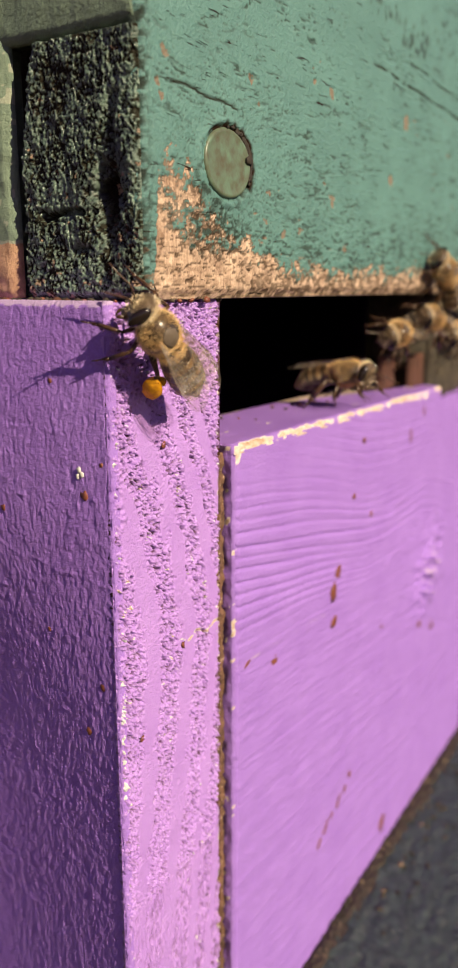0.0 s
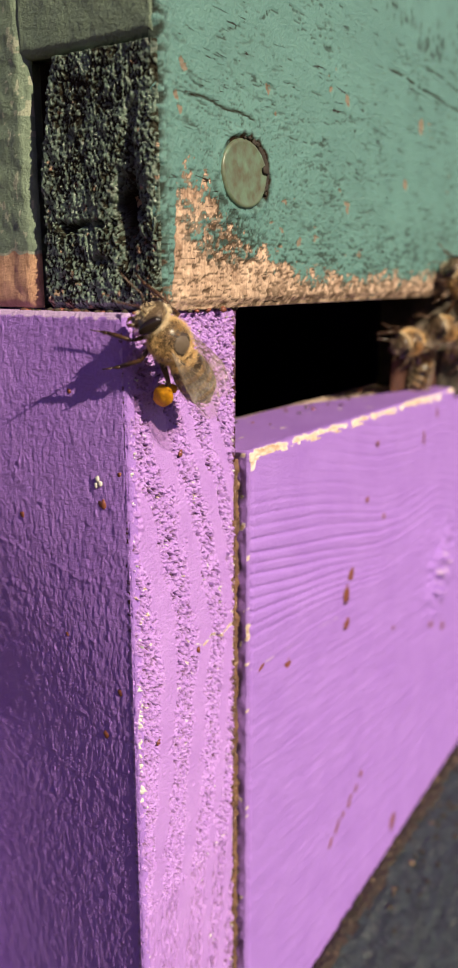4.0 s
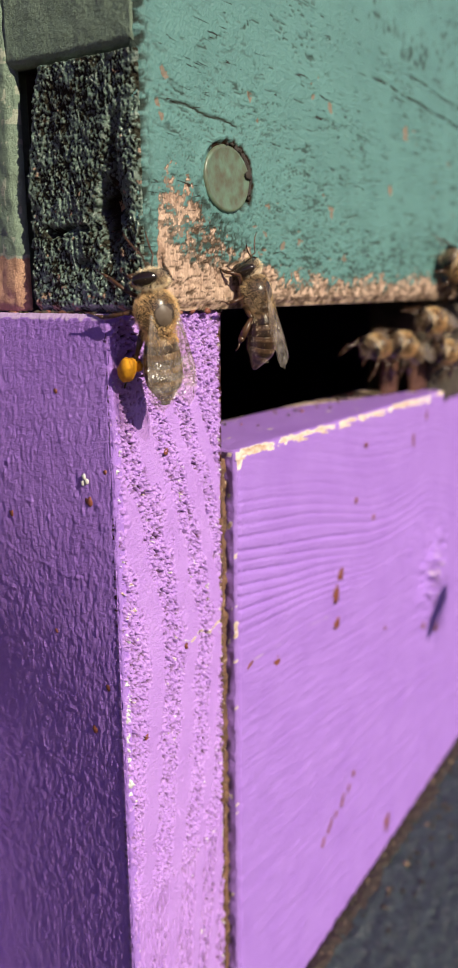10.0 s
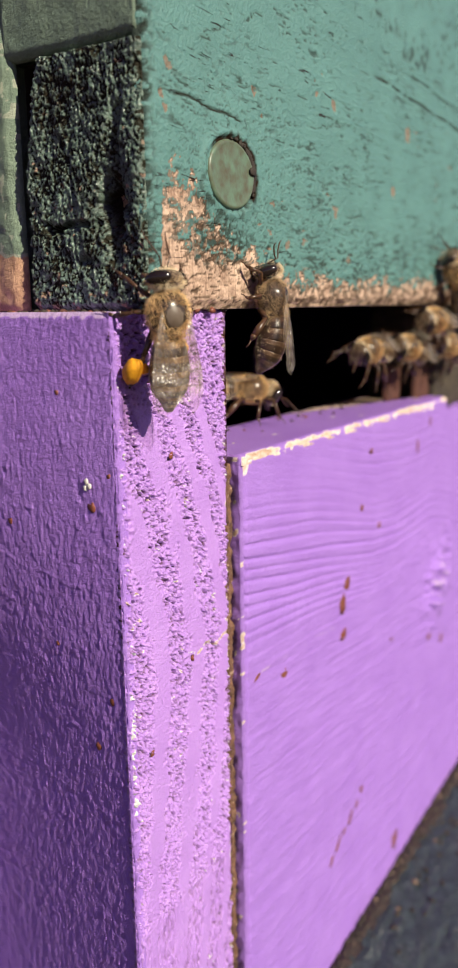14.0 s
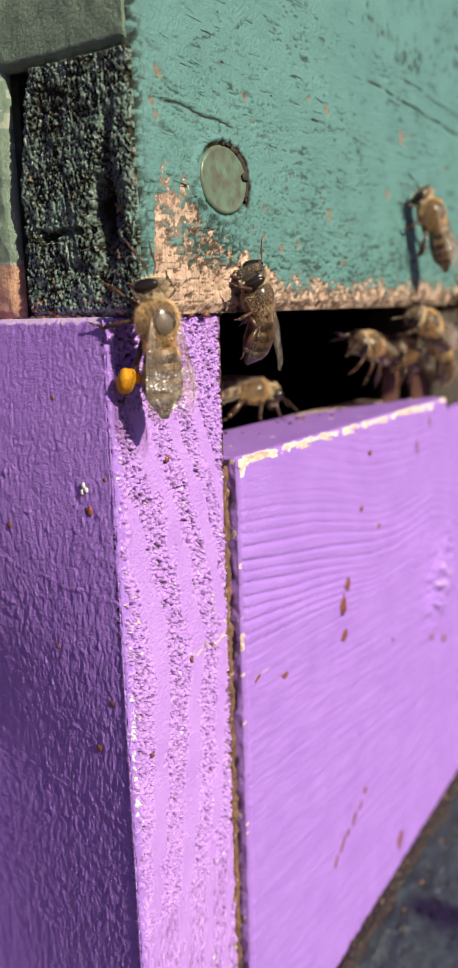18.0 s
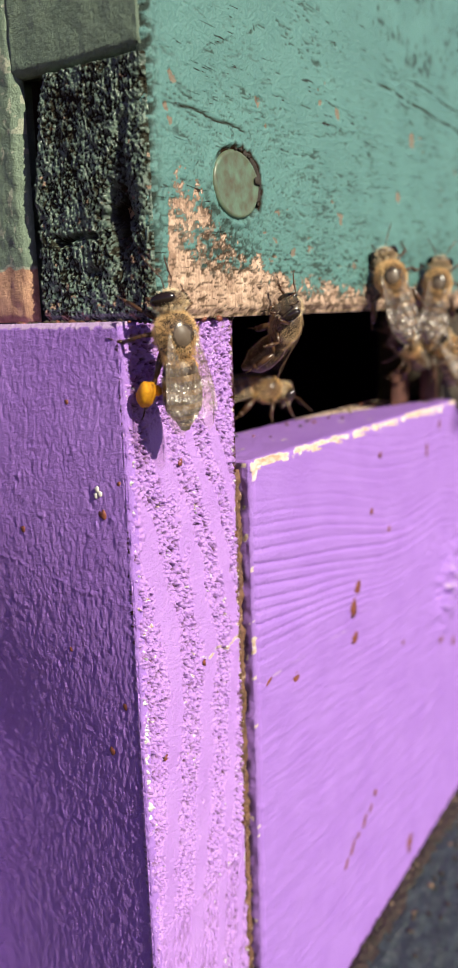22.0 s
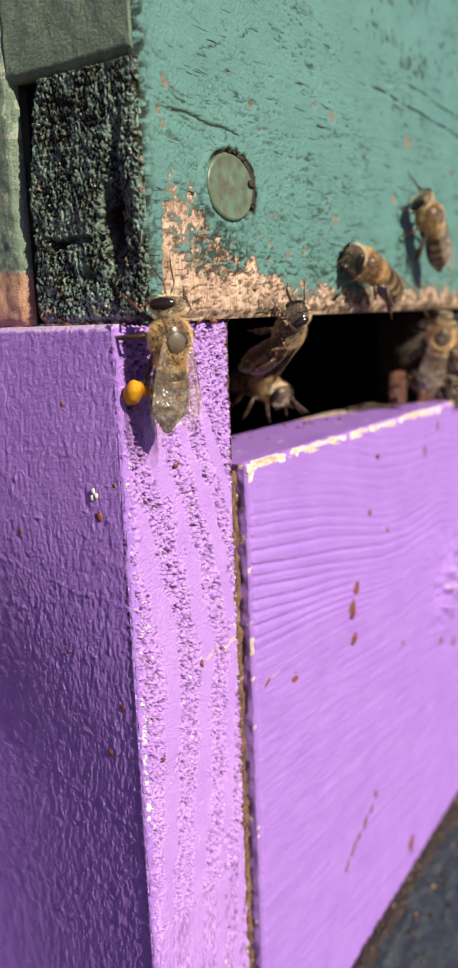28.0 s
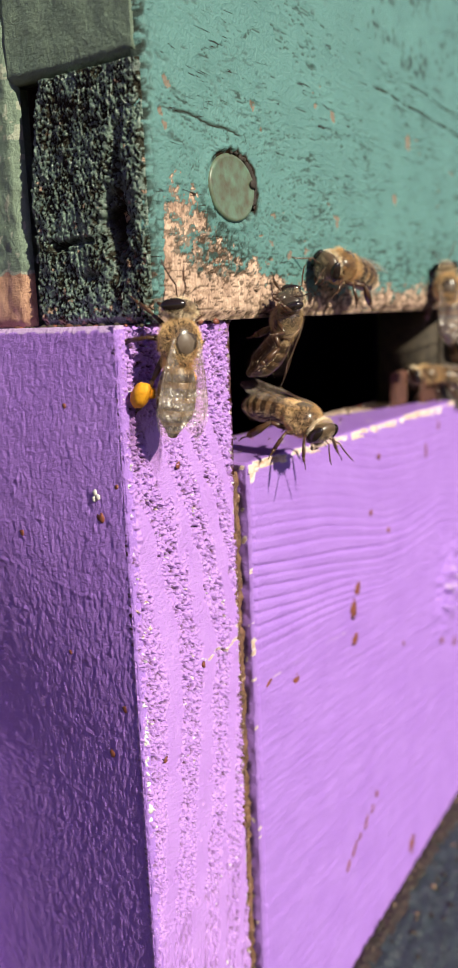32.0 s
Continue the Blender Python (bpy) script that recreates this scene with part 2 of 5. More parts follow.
class Shell:
    """Gathers relief sheets and boxes, in millimetres, into one mesh."""

    def __init__(self):
        self.v, self.f, self.wear, self.crack_or_shade, self.slot = [], [], [], [], []
        self.n = 0

    def add(self, verts, faces, wear=0.0, crack_or_shade=0.0, slot=0):
        verts = np.asarray(verts, float)
        self.v.append(verts)
        self.f.append(np.asarray(faces, int) + self.n)
        self.slot.append(np.full(len(faces), slot))
        self.wear.append(np.broadcast_to(wear, (len(verts),)))
        self.crack_or_shade.append(np.broadcast_to(crack_or_shade, (len(verts),)))
        self.n += len(verts)

    def sheet(self, us, vs, place, height, wear=None, crack_or_shade=None, slot=0, skirt=1.2, flip=False):
        us = np.r_[us[0], us, us[-1]]
        vs = np.r_[vs[0], vs, vs[-1]]
        U, V = np.meshgrid(us, vs, indexing="ij")
        h = height(U, V)
        w = wear(U, V) if wear else np.zeros_like(U)
        c = crack_or_shade(U, V) if crack_or_shade else np.zeros_like(U)
        h[0, :] = h[-1, :] = -skirt
        h[:, 0] = h[:, -1] = -skirt
        p = place(U, V, h).reshape(-1, 3)
        a, b = U.shape
        idx = np.arange(a * b).reshape(a, b)
        q = np.stack([idx[:-1, :-1], idx[1:, :-1], idx[1:, 1:], idx[:-1, 1:]], -1).reshape(-1, 4)
        self.add(p, q[:, ::-1] if flip else q, w.ravel(), c.ravel(), slot)

    def box(self, a, b, wear=0.0, slot=0):
        x0, y0, z0 = a
        x1, y1, z1 = b
        v = [(x, y, z) for x in (x0, x1) for y in (y0, y1) for z in (z0, z1)]
        f = [(0, 1, 3, 2), (4, 6, 7, 5), (0, 4, 5, 1), (2, 3, 7, 6), (0, 2, 6, 4), (1, 5, 7, 3)]
        self.add(v, f, wear, 0.0, slot)

    def mesh(self, name, materials, smooth=True):
        me = bpy.data.meshes.new(name)
        me.from_pydata((np.concatenate(self.v) * MM).tolist(), [], np.concatenate(self.f).tolist())
        for n, data in (("wear", self.wear), ("crack_or_shade", self.crack_or_shade)):
            at = me.attributes.new(n, "FLOAT", "POINT")
            at.data.foreach_set("value", np.concatenate(data).astype(np.float32))
        me.polygons.foreach_set("material_index", np.concatenate(self.slot).astype(np.int32))
        me.polygons.foreach_set("use_smooth", np.full(len(me.polygons), smooth))
        for m in materials:
            me.materials.append(m)
        me.update()
        return me


def part(name, data, parent, label="", materials=None):
    """Links a mesh, or a bmesh with its materials, as one object under a thing or a part."""
    if isinstance(data, bmesh.types.BMesh):
        me = bpy.data.meshes.new(name)
        data.to_mesh(me)
        data.free()
        for m in materials:
            me.materials.append(m)
        data = me
    ob = new(name, data)
    ob.parent = parent
    return tagged(ob, label)


def thing(name, label, category, group="", kind=""):
    ob = new(name)
    ob.empty_display_size = 0.01
    return tagged(ob, label, category, group, kind)


# ---- purple hive base: side board with its end grain to the front, front board, inside ----
SIDE = 18.76          # thickness of the side board
FRONT = -0.78         # plane of the front board's face
SILL = -15.9          # top of the front board, the entrance's sill
LOW = -104.7          # top of the landing board
END = 94.6            # where the entrance ends
WIDE, DEEP = 430.0, 470.0
GX, GY = 4.1, -1.4    # corner of the green box


def ring_bands(u, v):
    d = -v
    ring = np.interp(d, [0, 9.3, 13, 17, 21, 28, 35, 42, 48, 54, 60, 105], [-4.0, 0.8, 2.3, 4.2, 5.8, 7.7, 8.8, 8.4, 8.0, 6.9, 5.9, 0.0])
    q = u - ring + 1.0 * (fbm(u * 0.2, v * 0.06, 3, 3) - 0.5)
    turn = np.interp(q, [-12.4, -6.2, 0, 6.1, 10.4, 14.4], [-2, -1, 0, 1, 2, 3])
    s = np.cos(2 * np.pi * turn) + 0.12 + 0.35 * step(48, 62, d)
    ragged = 2.4 * (fbm(u * 0.9, v * 0.5, 4, 4) - 0.5)
    fade = 1 - 0.5 * step(36, 66, d) * step(18, 8, u)
    return np.maximum(step(-0.45, 0.45, s + ragged) * fade, 0.8 * step(11, 5, d + 2.5 * (fbm(u * 0.5, v * 0.5, 3, 7) - 0.5)))


def end_relief(u, v):
    band = np.maximum(ring_bands(u, v), step(1.5, 0.3, u + 1.2 * (fbm(u, v * 0.8, 3, 6) - 0.5)) * 0.9)
    grain = fbm(u * 4.6 + v, v * 3.9 - u, 2, 11)
    fine = fbm(u * 7.5, v * 6.0, 2, 17)
    rough = 0.85 * (grain - 0.52) + 0.85 * (fine - 0.5)
    pits = -0.6 * step(0.46, 0.28, grain) - 0.2 * step(0.36, 0.22, fine)
    crumb = step(2.0, 0.7, u + 2.4 * (fbm(u * 0.7, v * 0.4, 3, 8) - 0.5)) * (0.35 + 0.65 * step(6, 14, -v))
    band = np.maximum(band, 0)
    h = band * (rough + pits) * 0.74 + crumb * 1.5 * (fbm(u * 2.3, v * 2.1, 3, 9) - 0.45) + 0.13 * (fbm(u * 0.8, v * 0.35, 3, 5) - 0.5) + 0.05 * (fine - 0.5)
    edge = np.minimum(u + 0.5 * (fbm(u * 1.6, v * 1.5, 3, 10) - 0.45), SIDE - u)
    h = np.where(u < 0.6, np.clip(h, -0.15 - 0.5 * np.clip(u, 0, 1), 0.12 + 0.6 * np.clip(u, 0, 1)), h)
    return h - 0.34 * step(0.55, 0.0, edge) - 0.5 * step(0.4, 0.0, -v) - 0.35 * step(0.9, 0.0, edge) * grain


def end_wear(u, v):
    n = fbm(u * 2.6, v * 2.2, 4, 23)
    left = step(1.7, 0.5, u + 2.4 * (n - 0.5)) * step(0.47, 0.56, fbm(u * 2.2, v * 1.1, 3, 29) - 0.20 + 0.22 * step(34, 38, -v) * step(54, 49, -v)) * 0.50 * step(0.15, 0.4, u)
    right = step(0.9, 0.2, SIDE - u + 2.6 * (n - 0.5)) * 0.9 * step(0.52, 0.6, fbm(u * 3, v * 1.2, 3, 24))
    flecks = step(0.79, 0.84, fbm(u * 3.1, v * 2.6, 2, 31)) * ring_bands(u, v) * 0.36
    bare = step(0.75, 0.81, fbm(u * 2.2, v * 2.0, 3, 37)) * step(0.48, 0.6, fbm(u * 0.5, v * 0.3, 2, 38)) * ring_bands(u, v) * 0.9
    line = step(0.30, 0.10, np.abs(v + 36.3 - 0.05 * (17.4 - u) + 0.35 * np.sin(u * 1.7))) * step(9.5, 11.5, u) * step(0.42, 0.52, fbm(u * 2, v * 3, 3, 41)) * 0.9
    return np.maximum.reduce([left, right, flecks, bare, line])


def end_crack(u, v):
    pits = step(0.45, 0.33, fbm(u * 4.6 + v, v * 3.9 - u, 2, 11)) * ring_bands(u, v) * 0.95
    rim = step(0.9, 0.3, SIDE - u + 2.0 * (fbm(u * 1.8, v * 0.8, 4, 25) - 0.5)) * (0.55 + 0.45 * step(0.4, 0.55, fbm(u * 2, v * 2.2, 3, 26)))
    return np.maximum(pits, rim)


def left_relief(u, v):
    stroke = fbm(u * 1.3 + v * 0.45, v * 0.75 - u * 0.25, 3, 51)
    leather = fbm(u * 3.4 + 0.5 * v, v * 1.1 - 0.3 * u, 3, 57)
    fine = fbm(u * 3.9, v * 2.1, 2, 59)
    h = 0.13 * (stroke - 0.5) + 0.09 * (leather - 0.5) + 0.03 * (fbm(u * 0.35, v * 5.5, 2, 58) - 0.5) + 0.085 * (fine - 0.5)
    ridge = np.abs(v + 26.3 - 0.008 * u * u + 0.2 * np.sin(u * 1.1))
    h = h + 0.05 * step(0.30, 0.0, ridge) + 0.035 * step(0.28, 0.0, np.abs(v + 50.5 + 0.25 * np.sin(u * 0.4)))
    pimples = step(0.90, 0.95, value_noise(u * 1.5, v * 1.5, 61)) * 0.08
    # Warp turns the lower face from the sun: darkening put into the shape.
    shade_twist = -0.085 * u + 0.275 * u * step(6, 52, -v)
    return h + pimples - shade_twist - 0.18 * step(0.4, 0.0, u + 0.5 * (fine - 0.5)) - 0.4 * step(0.5, 0.0, -v)


def left_rim_light(u, v):
    n = fbm(u * 2, v * 2, 3, 66)
    # Pale line along the top edge: the lit rim put into the colour.
    rim = step(1.0, 0.4, -v + 0.7 * (n - 0.5)) * 0.348
    return rim


def side_board():
    s = Shell()
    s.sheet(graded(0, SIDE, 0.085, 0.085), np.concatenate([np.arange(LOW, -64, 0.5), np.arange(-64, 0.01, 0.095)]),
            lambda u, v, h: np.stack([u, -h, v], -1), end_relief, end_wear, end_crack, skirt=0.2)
    # Deeper purple on the left face puts part of its shade into colour.
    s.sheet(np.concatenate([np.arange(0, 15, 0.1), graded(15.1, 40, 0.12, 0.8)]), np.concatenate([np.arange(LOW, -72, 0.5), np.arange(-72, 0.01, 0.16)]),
            lambda u, v, h: np.stack([-h, u, v], -1), left_relief, left_rim_light, slot=1, flip=True)
    s.box((6.6, 0.9, LOW), (SIDE - 0.25, 40, -0.35), 0.9)
    s.box((0, 40, -30), (SIDE - 0.25, DEEP, 0))
    s.box((6.2, 40, LOW), (SIDE - 0.25, DEEP, -30))
    s.box((0.3, 0.25, -1.0), (SIDE - 0.4, 40, -0.18), 0.2)
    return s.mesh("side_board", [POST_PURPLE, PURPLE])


base = thing("beehive", "purple painted wooden beehive with an entrance slot", "beehive")
part("side_board", side_board(), base, "purple painted side board with rough end grain")


def scar_spot(u, v):
    return np.exp(-(((u - 93) / 6.5) ** 2 + ((v + 52.0 - 0.25 * (u - 93)) / 6.5) ** 2))


def board_crack(u, v):
    near = np.exp(-(((u - 98) / 9.0) ** 2 + ((v + 53) / 12.0) ** 2))
    return 0.35 * step(0.67, 0.74, fbm(u * 0.28, v * 0.95, 3, 87) + 0.16 * (near - 0.5)) * step(0.25, 0.6, near)


def board_relief(u, v):
    d = SILL - v
    sag = np.interp(u, [20, 30, 40, 50, 60, 70, 80, 88, 95, 104, 130], [0, 1.6, 3.3, 5.6, 8.0, 9.2, 9.3, 9.0, 10.4, 13.5, 22.0])
    q = v + sag * (1 - 0.5 * step(14, 24, d - sag)) - 1.3 * (fbm(u * 0.03, v * 0.06, 3, 71) - 0.5)
    low = SILL - q
    phase = 6.0 * fbm(u * 0.02, q * 0.13, 3, 73)
    s1 = np.sin(np.pi * q / 1.55 + phase)
    groove = np.exp(-(s1 / 0.25) ** 2)
    amp = 0.52 * (0.30 + 0.85 * step(0.36, 0.60, fbm(u * 0.03, q * 0.35, 3, 77))) * (0.25 + 0.75 * step(4, 8, low)) * (1 - 0.9 * step(20, 27, low)) * (1 - 0.45 * step(84, 104, u))
    lines = -groove * (0.5 + 0.8 * fbm(u * 0.10, q * 0.9, 3, 75)) + 0.3 * fbm(u * 0.07, q * 1.25, 3, 74)
    streak = v + 0.10 * (u - 20) + 1.2 * fbm(u * 0.05, v * 0.05, 2, 78)
    brush = 0.085 * (fbm(u * 0.30, q * 2.6, 3, 79) - 0.5) * step(45, 20, d) + (0.22 * (fbm(u * 0.10, streak * 1.1, 3, 80) - 0.5) + 0.18 * (fbm(u * 0.25, streak * 3.0, 2, 82) - 0.5)) * step(16, 38, d)
    spot = scar_spot(u, v)
    scar = 1.5 * spot * (5.0 * np.abs(fbm(u * 0.15, v * 0.55 + u * 0.1, 3, 83) - 0.5) + 2.0 * (fbm(u * 0.3, v * 0.9, 3, 84) - 0.5)) - 0.3 * board_crack(u, v)
    edge = np.minimum(u - 20.5, 400.0)
    return amp * lines + brush + scar + 0.03 * (fbm(u, v, 3, 85) - 0.5) - 0.5 * step(0.9, 0.0, edge) - 0.45 * step(0.7, 0.0, d) - 0.3 * step(1.2, 0.0, edge) * fbm(u, v, 3, 86)


def board_wear(u, v):
    d = SILL - v
    n = fbm(u * 0.8, v * 0.9, 4, 91)
    lip = step(0.28, 0.05, d + 0.9 * (n - 0.5)) * (0.52 + 0.4 * step(0.50, 0.60, fbm(u * 0.35, v * 2, 3, 92)))
    lip2 = step(1.7, 0.7, d + 2.2 * (fbm(u * 0.5, v * 0.8, 3, 93) - 0.5)) * step(0.53, 0.60, n) * 0.52
    left = step(0.4, 0.1, u - 20.5 + 2.0 * (fbm(u, v * 0.35, 3, 95) - 0.36)) * 0.9 * step(11, 3, d)
    corner = step(3.2, 1.2, (u - 20.5) + 0.8 * d + 2.0 * (n - 0.5)) * 0.9
    nick = step(0.26, 0.1, np.abs(v + 43.2 + 0.082 * (u - 21.6) + 0.12 * np.sin(u * 0.6))) * step(58, 44, u) * step(0.42, 0.5, n) * 0.358
    # Paler bits on the scar: the lit look of its ridges put into paint.
    ridge_light = step(0.56, 0.64, fbm(u * 0.9, v * 1.2 + u * 0.3, 3, 84)) * step(0.35, 0.6, scar_spot(u, v)) * 0.352
    return np.maximum.reduce([lip * (u < END), lip2 * (u < END), left, corner, nick, ridge_light])


def sill_wear(u, v):
    n = fbm(u * 0.5, v * 0.8, 4, 97)
    front = step(0.35, 0.05, v + 1.2 * (n - 0.5)) * 0.9
    back = step(2.4, 1.2, 16.5 - v - np.clip(u - 60, 0, 30) * 0.25 + 2.0 * (n - 0.5)) * 0.85
    scuff = step(0.70, 0.76, fbm(u * 0.25, v * 1.5, 4, 99)) * 0.40
    return np.maximum.reduce([front, back, scuff])


def front_board():
    s = Shell()
    s.sheet(np.concatenate([graded(20.5, 62, 0.26, 0.26), graded(62.3, 108, 0.3, 0.32), graded(108.4, 126, 0.4, 0.8)]), np.concatenate([np.arange(LOW, -66, 0.42), np.arange(-66, SILL + 0.01, 0.24)]),
            lambda u, v, h: np.stack([u + 0.003 * (SILL - v) * np.exp((20.5 - u) / 9), FRONT - h, np.where(u > END, np.minimum(v, SILL - 2.5), v) - 0.0145 * (u - 20.5) * np.exp((v - SILL) / 30)], -1), board_relief, board_wear, board_crack)
    top = lambda u, v: 0.12 * (fbm(u * 0.25, v * 1.2, 4, 101) - 0.5) - 0.35 * step(0.6, 0, v) - 0.8 * step(13.5, 17, v + np.clip(u - 55, 0, 32) * 0.25 + 0.8 * fbm(u * 0.3, v * 0.2, 3, 102))
    s.sheet(graded(20.5, END, 0.3, 0.5), np.arange(0, 16.9, 0.32), lambda u, v, h: np.stack([u, FRONT + v, SILL + h - 0.0145 * (u - 20.5)], -1), top, sill_wear)
    side = lambda u, v: 0.45 * (fbm(u * 1.1, v * 0.9, 4, 103) - 0.6)
    # Side face in the gap darkens inwards: shade of the gap put into colour.
    s.sheet(graded(0, 17, 0.2, 1.0), np.arange(LOW, SILL, 0.3), lambda u, v, h: np.stack([20.3 - h + 0.003 * (SILL - v), FRONT + 0.3 + u, v], -1), side,
            lambda u, v: step(0.70, 0.76, fbm(u * 1.3, v * 0.8, 3, 104)) * 0.9, lambda u, v: np.clip(step(-0.4, 1.0, u - 0.7 + 1.8 * (fbm(u, v * 0.8, 3, 105) - 0.5)), 0.12, 0.9), flip=True)
    s.box((20.8, FRONT + 0.4, SILL - 4), (24, FRONT + 3, SILL - 0.5), 0.9)
    s.box((21.2, FRONT + 0.9, LOW), (END - 0.5, 14.5, SILL - 2.6), 0.9)
    s.box((END - 0.5, FRONT + 0.9, LOW), (126, 14.5, SILL - 4.5), 0.0)
    s.box((126, FRONT + 0.05, LOW), (WIDE - SIDE, 16, SILL - 4.2))
    s.box((END + 0.1, FRONT + 0.3, SILL - 6), (126, 16, SILL - 3.9), 0.0)
    fill = lambda u, v: 0.9 * (fbm(u * 1.6, v * 1.1, 4, 107) - 0.5) + 0.8 * step(1.0, 0.0, u - 18.3 + 1.2 * (fbm(u, v * 0.5, 3, 108) - 0.5))
    s.sheet(np.arange(18.3, 20.7, 0.2), np.arange(LOW, SILL - 0.8, 0.25), lambda u, v, h: np.stack([u, 0.75 - h, v], -1), fill, slot=1)
    return s.mesh("front_board", [PURPLE, GAP])


board = part("front_board", front_board(), base, "purple painted front board with a worn pale sill edge")


def crate(name, boxes, mat, parent, label=""):
    s = Shell()
    for a, b in boxes:
        s.box(a, b)
    return part(name, s.mesh(name, [mat], False), parent, label)


crate("side_board", [((WIDE - SIDE, 0, LOW), (WIDE, DEEP, 0))], PURPLE, base)
crate("back_board", [((SIDE, DEEP - 18, LOW), (WIDE - SIDE, DEEP, 0))], PURPLE, base)
crate("floor_board", [((SIDE, 16.2, LOW), (WIDE - SIDE, DEEP - 18, LOW + 12))], INNER_WOOD, base)
crate("inner_lining", [((SIDE + 0.02, 16.5, LOW + 12), (SIDE + 2.0, DEEP - 18, -0.4))], INNER_WOOD, base)


def wedge(name, a, b, mat, parent, seed, label="", rough=0.5, pitch=0.6):
    """A timber block with an uneven front face."""
    s = Shell()
    f = lambda u, v: rough * (fbm(u * 0.5, v * 0.25, 4, seed) - 0.6)
    s.sheet(np.arange(a[0], b[0] + 0.01, pitch), np.arange(a[2], b[2] + 0.01, pitch), lambda u, v, h: np.stack([u, a[1] - h, v], -1), f)
    s.box((a[0] + 0.05, a[1] + 0.8, a[2] + 0.05), (b[0] - 0.05, b[1], b[2] - 0.05))
    return part(name, s.mesh(name, [mat]), parent, label)


wedge("entrance_block", (END + 0.6, 1.5, SILL - 4.1), (WIDE - SIDE - 0.2, 15, -0.2), DARK_WOOD, base, 111, "dark weathered filler block", 2.2, 1.6)
wedge("reducer_strip", (81.6, 5.6, SILL - 1.0), (87.2, 6.6, SILL + 5.2), RED_WOOD, base, 113, "reddish brown wooden strip")
wedge("reducer_strip", (88.6, 2.8, SILL - 1.1), (94.9, 3.8, SILL + 4.9), RED_WOOD, base, 115)


def blob(bm, at, size, mat=0, seed=0, rough=0.25, sub=2, turn=None):
    """A lumpy rounded mass in millimetres."""
    made = bmesh.ops.create_icosphere(bm, subdivisions=sub, radius=1.0)
    for v in made["verts"]:
        n = v.co.normalized()
        k = 1 + rough * (noise.noise(n * 1.7 + Vector((seed, seed * 0.7, 0))) + 0.5 * noise.noise(n * 4 + Vector((0, seed, 0))))
        co = Vector((n.x * size[0] * k, n.y * size[1] * k, n.z * size[2] * k))
        if turn:
            co = turn @ co
        v.co = (co + Vector(at)) * MM
    for f in {f for v in made["verts"] for f in v.link_faces}:
        f.material_index, f.smooth = mat, True


def spots():
    # brown marks on the front board: x, z, half width, half height, lean
    marks = [(49.9, -40.0, 0.7, 0.9, 0), (48.5, -42.8, 0.7, 1.5, -12), (49.0, -47.7, 0.7, 0.9, 0), (30.6, -46.2, 0.65, 1.1, -25), (74.7, -99.0, 0.9, 1.9, -10),
             (89.8, -63.1, 0.7, 1.1, 0), (98.1, -66.7, 0.7, 1.2, 0), (54.9, -29.6, 0.45, 0.5, 0), (62, -34, 0.4, 0.5, 0), (23.4, -43.9, 0.7, 0.3, 20),
             (79, -24.0, 0.3, 1.3, 5), (85.5, -20.5, 0.3, 1.0, 0), (58, -21.5, 0.4, 0.5, 0), (69, -56.0, 0.3, 0.4, 0), (57.5, -78.5, 0.4, 0.6, 0)]
    marks += [(46.2 + 9.4 * k / 6 + 0.5 * math.sin(k * 2.1), -84.6 + 4.5 * (k / 6) ** 0.8, 0.32, 0.85, -40) for k in range(7)]
    for k, (x, z, w, h, lean) in enumerate(marks):
        bm = bmesh.new()
        turn = Matrix.Rotation(radians(-lean), 3, "Y")
        y = FRONT - float(board_relief(np.array([x]), np.array([z]))[0])
        blob(bm, (x, y - 0.01, z), (w * 1.5, 0.06, h * 1.05), 0, k * 1.3, 0.55, 2, turn)
        part("stain", bm, board, "brown propolis stain" if k == 0 else "", [STAIN])
    side = base.children[0]
    for k, (y, z, r) in enumerate([(3.1, -17.7, 0.42), (13.9, -20.4, 0.3), (4.6, -43.1, 0.4), (2.1, -37.4, 0.35), (6.3, -7.2, 0.22), (9.5, -33, 0.2), (1.0, -14.6, 0.2)]):
        bm = bmesh.new()
        blob(bm, (-float(left_relief(np.array([y]), np.array([z]))[0]) - 0.02, y, z), (0.07, r, r * 1.15), 0, k * 2.7, 0.7)
        part("stain", bm, side, "", [STAIN])
    for k, (y, z) in enumerate([(3.7, -15.9), (3.2, -15.7), (3.5, -15.3)]):
        bm = bmesh.new()
        blob(bm, (-float(left_relief(np.array([y]), np.array([z]))[0]) - 0.05, y, z), (0.16, 0.24, 0.32), 0, k * 1.7, 0.5)
        part("dropping", bm, side, "small white dropping", [PALE_DROP])
    for k, (x, z) in enumerate([(8.1, -13.9), (10.9, -36.4), (3.5, -44)]):
        bm = bmesh.new()
        blob(bm, (x, -0.10, z), (0.32, 0.05, 0.34), 0, k * 3.7, 0.9)
        part("stain", bm, side, "", [STAIN])


spots()


# ---- green hive box on top ----
NX, NZ = 17.9, 13.1


def grain_warp(u, v):
    return v - 0.07 * np.clip(u - 30, 0, 70) * step(3, 12, v) * step(32, 20, v) - 2 * (fbm(u * 0.02, v * 0.05, 2, 121) - 0.5) + 5.5 * np.exp(-((u - NX) / 11) ** 2 - ((v - NZ) / 9) ** 2) * np.sign(v - NZ + 0.01) * 0.5


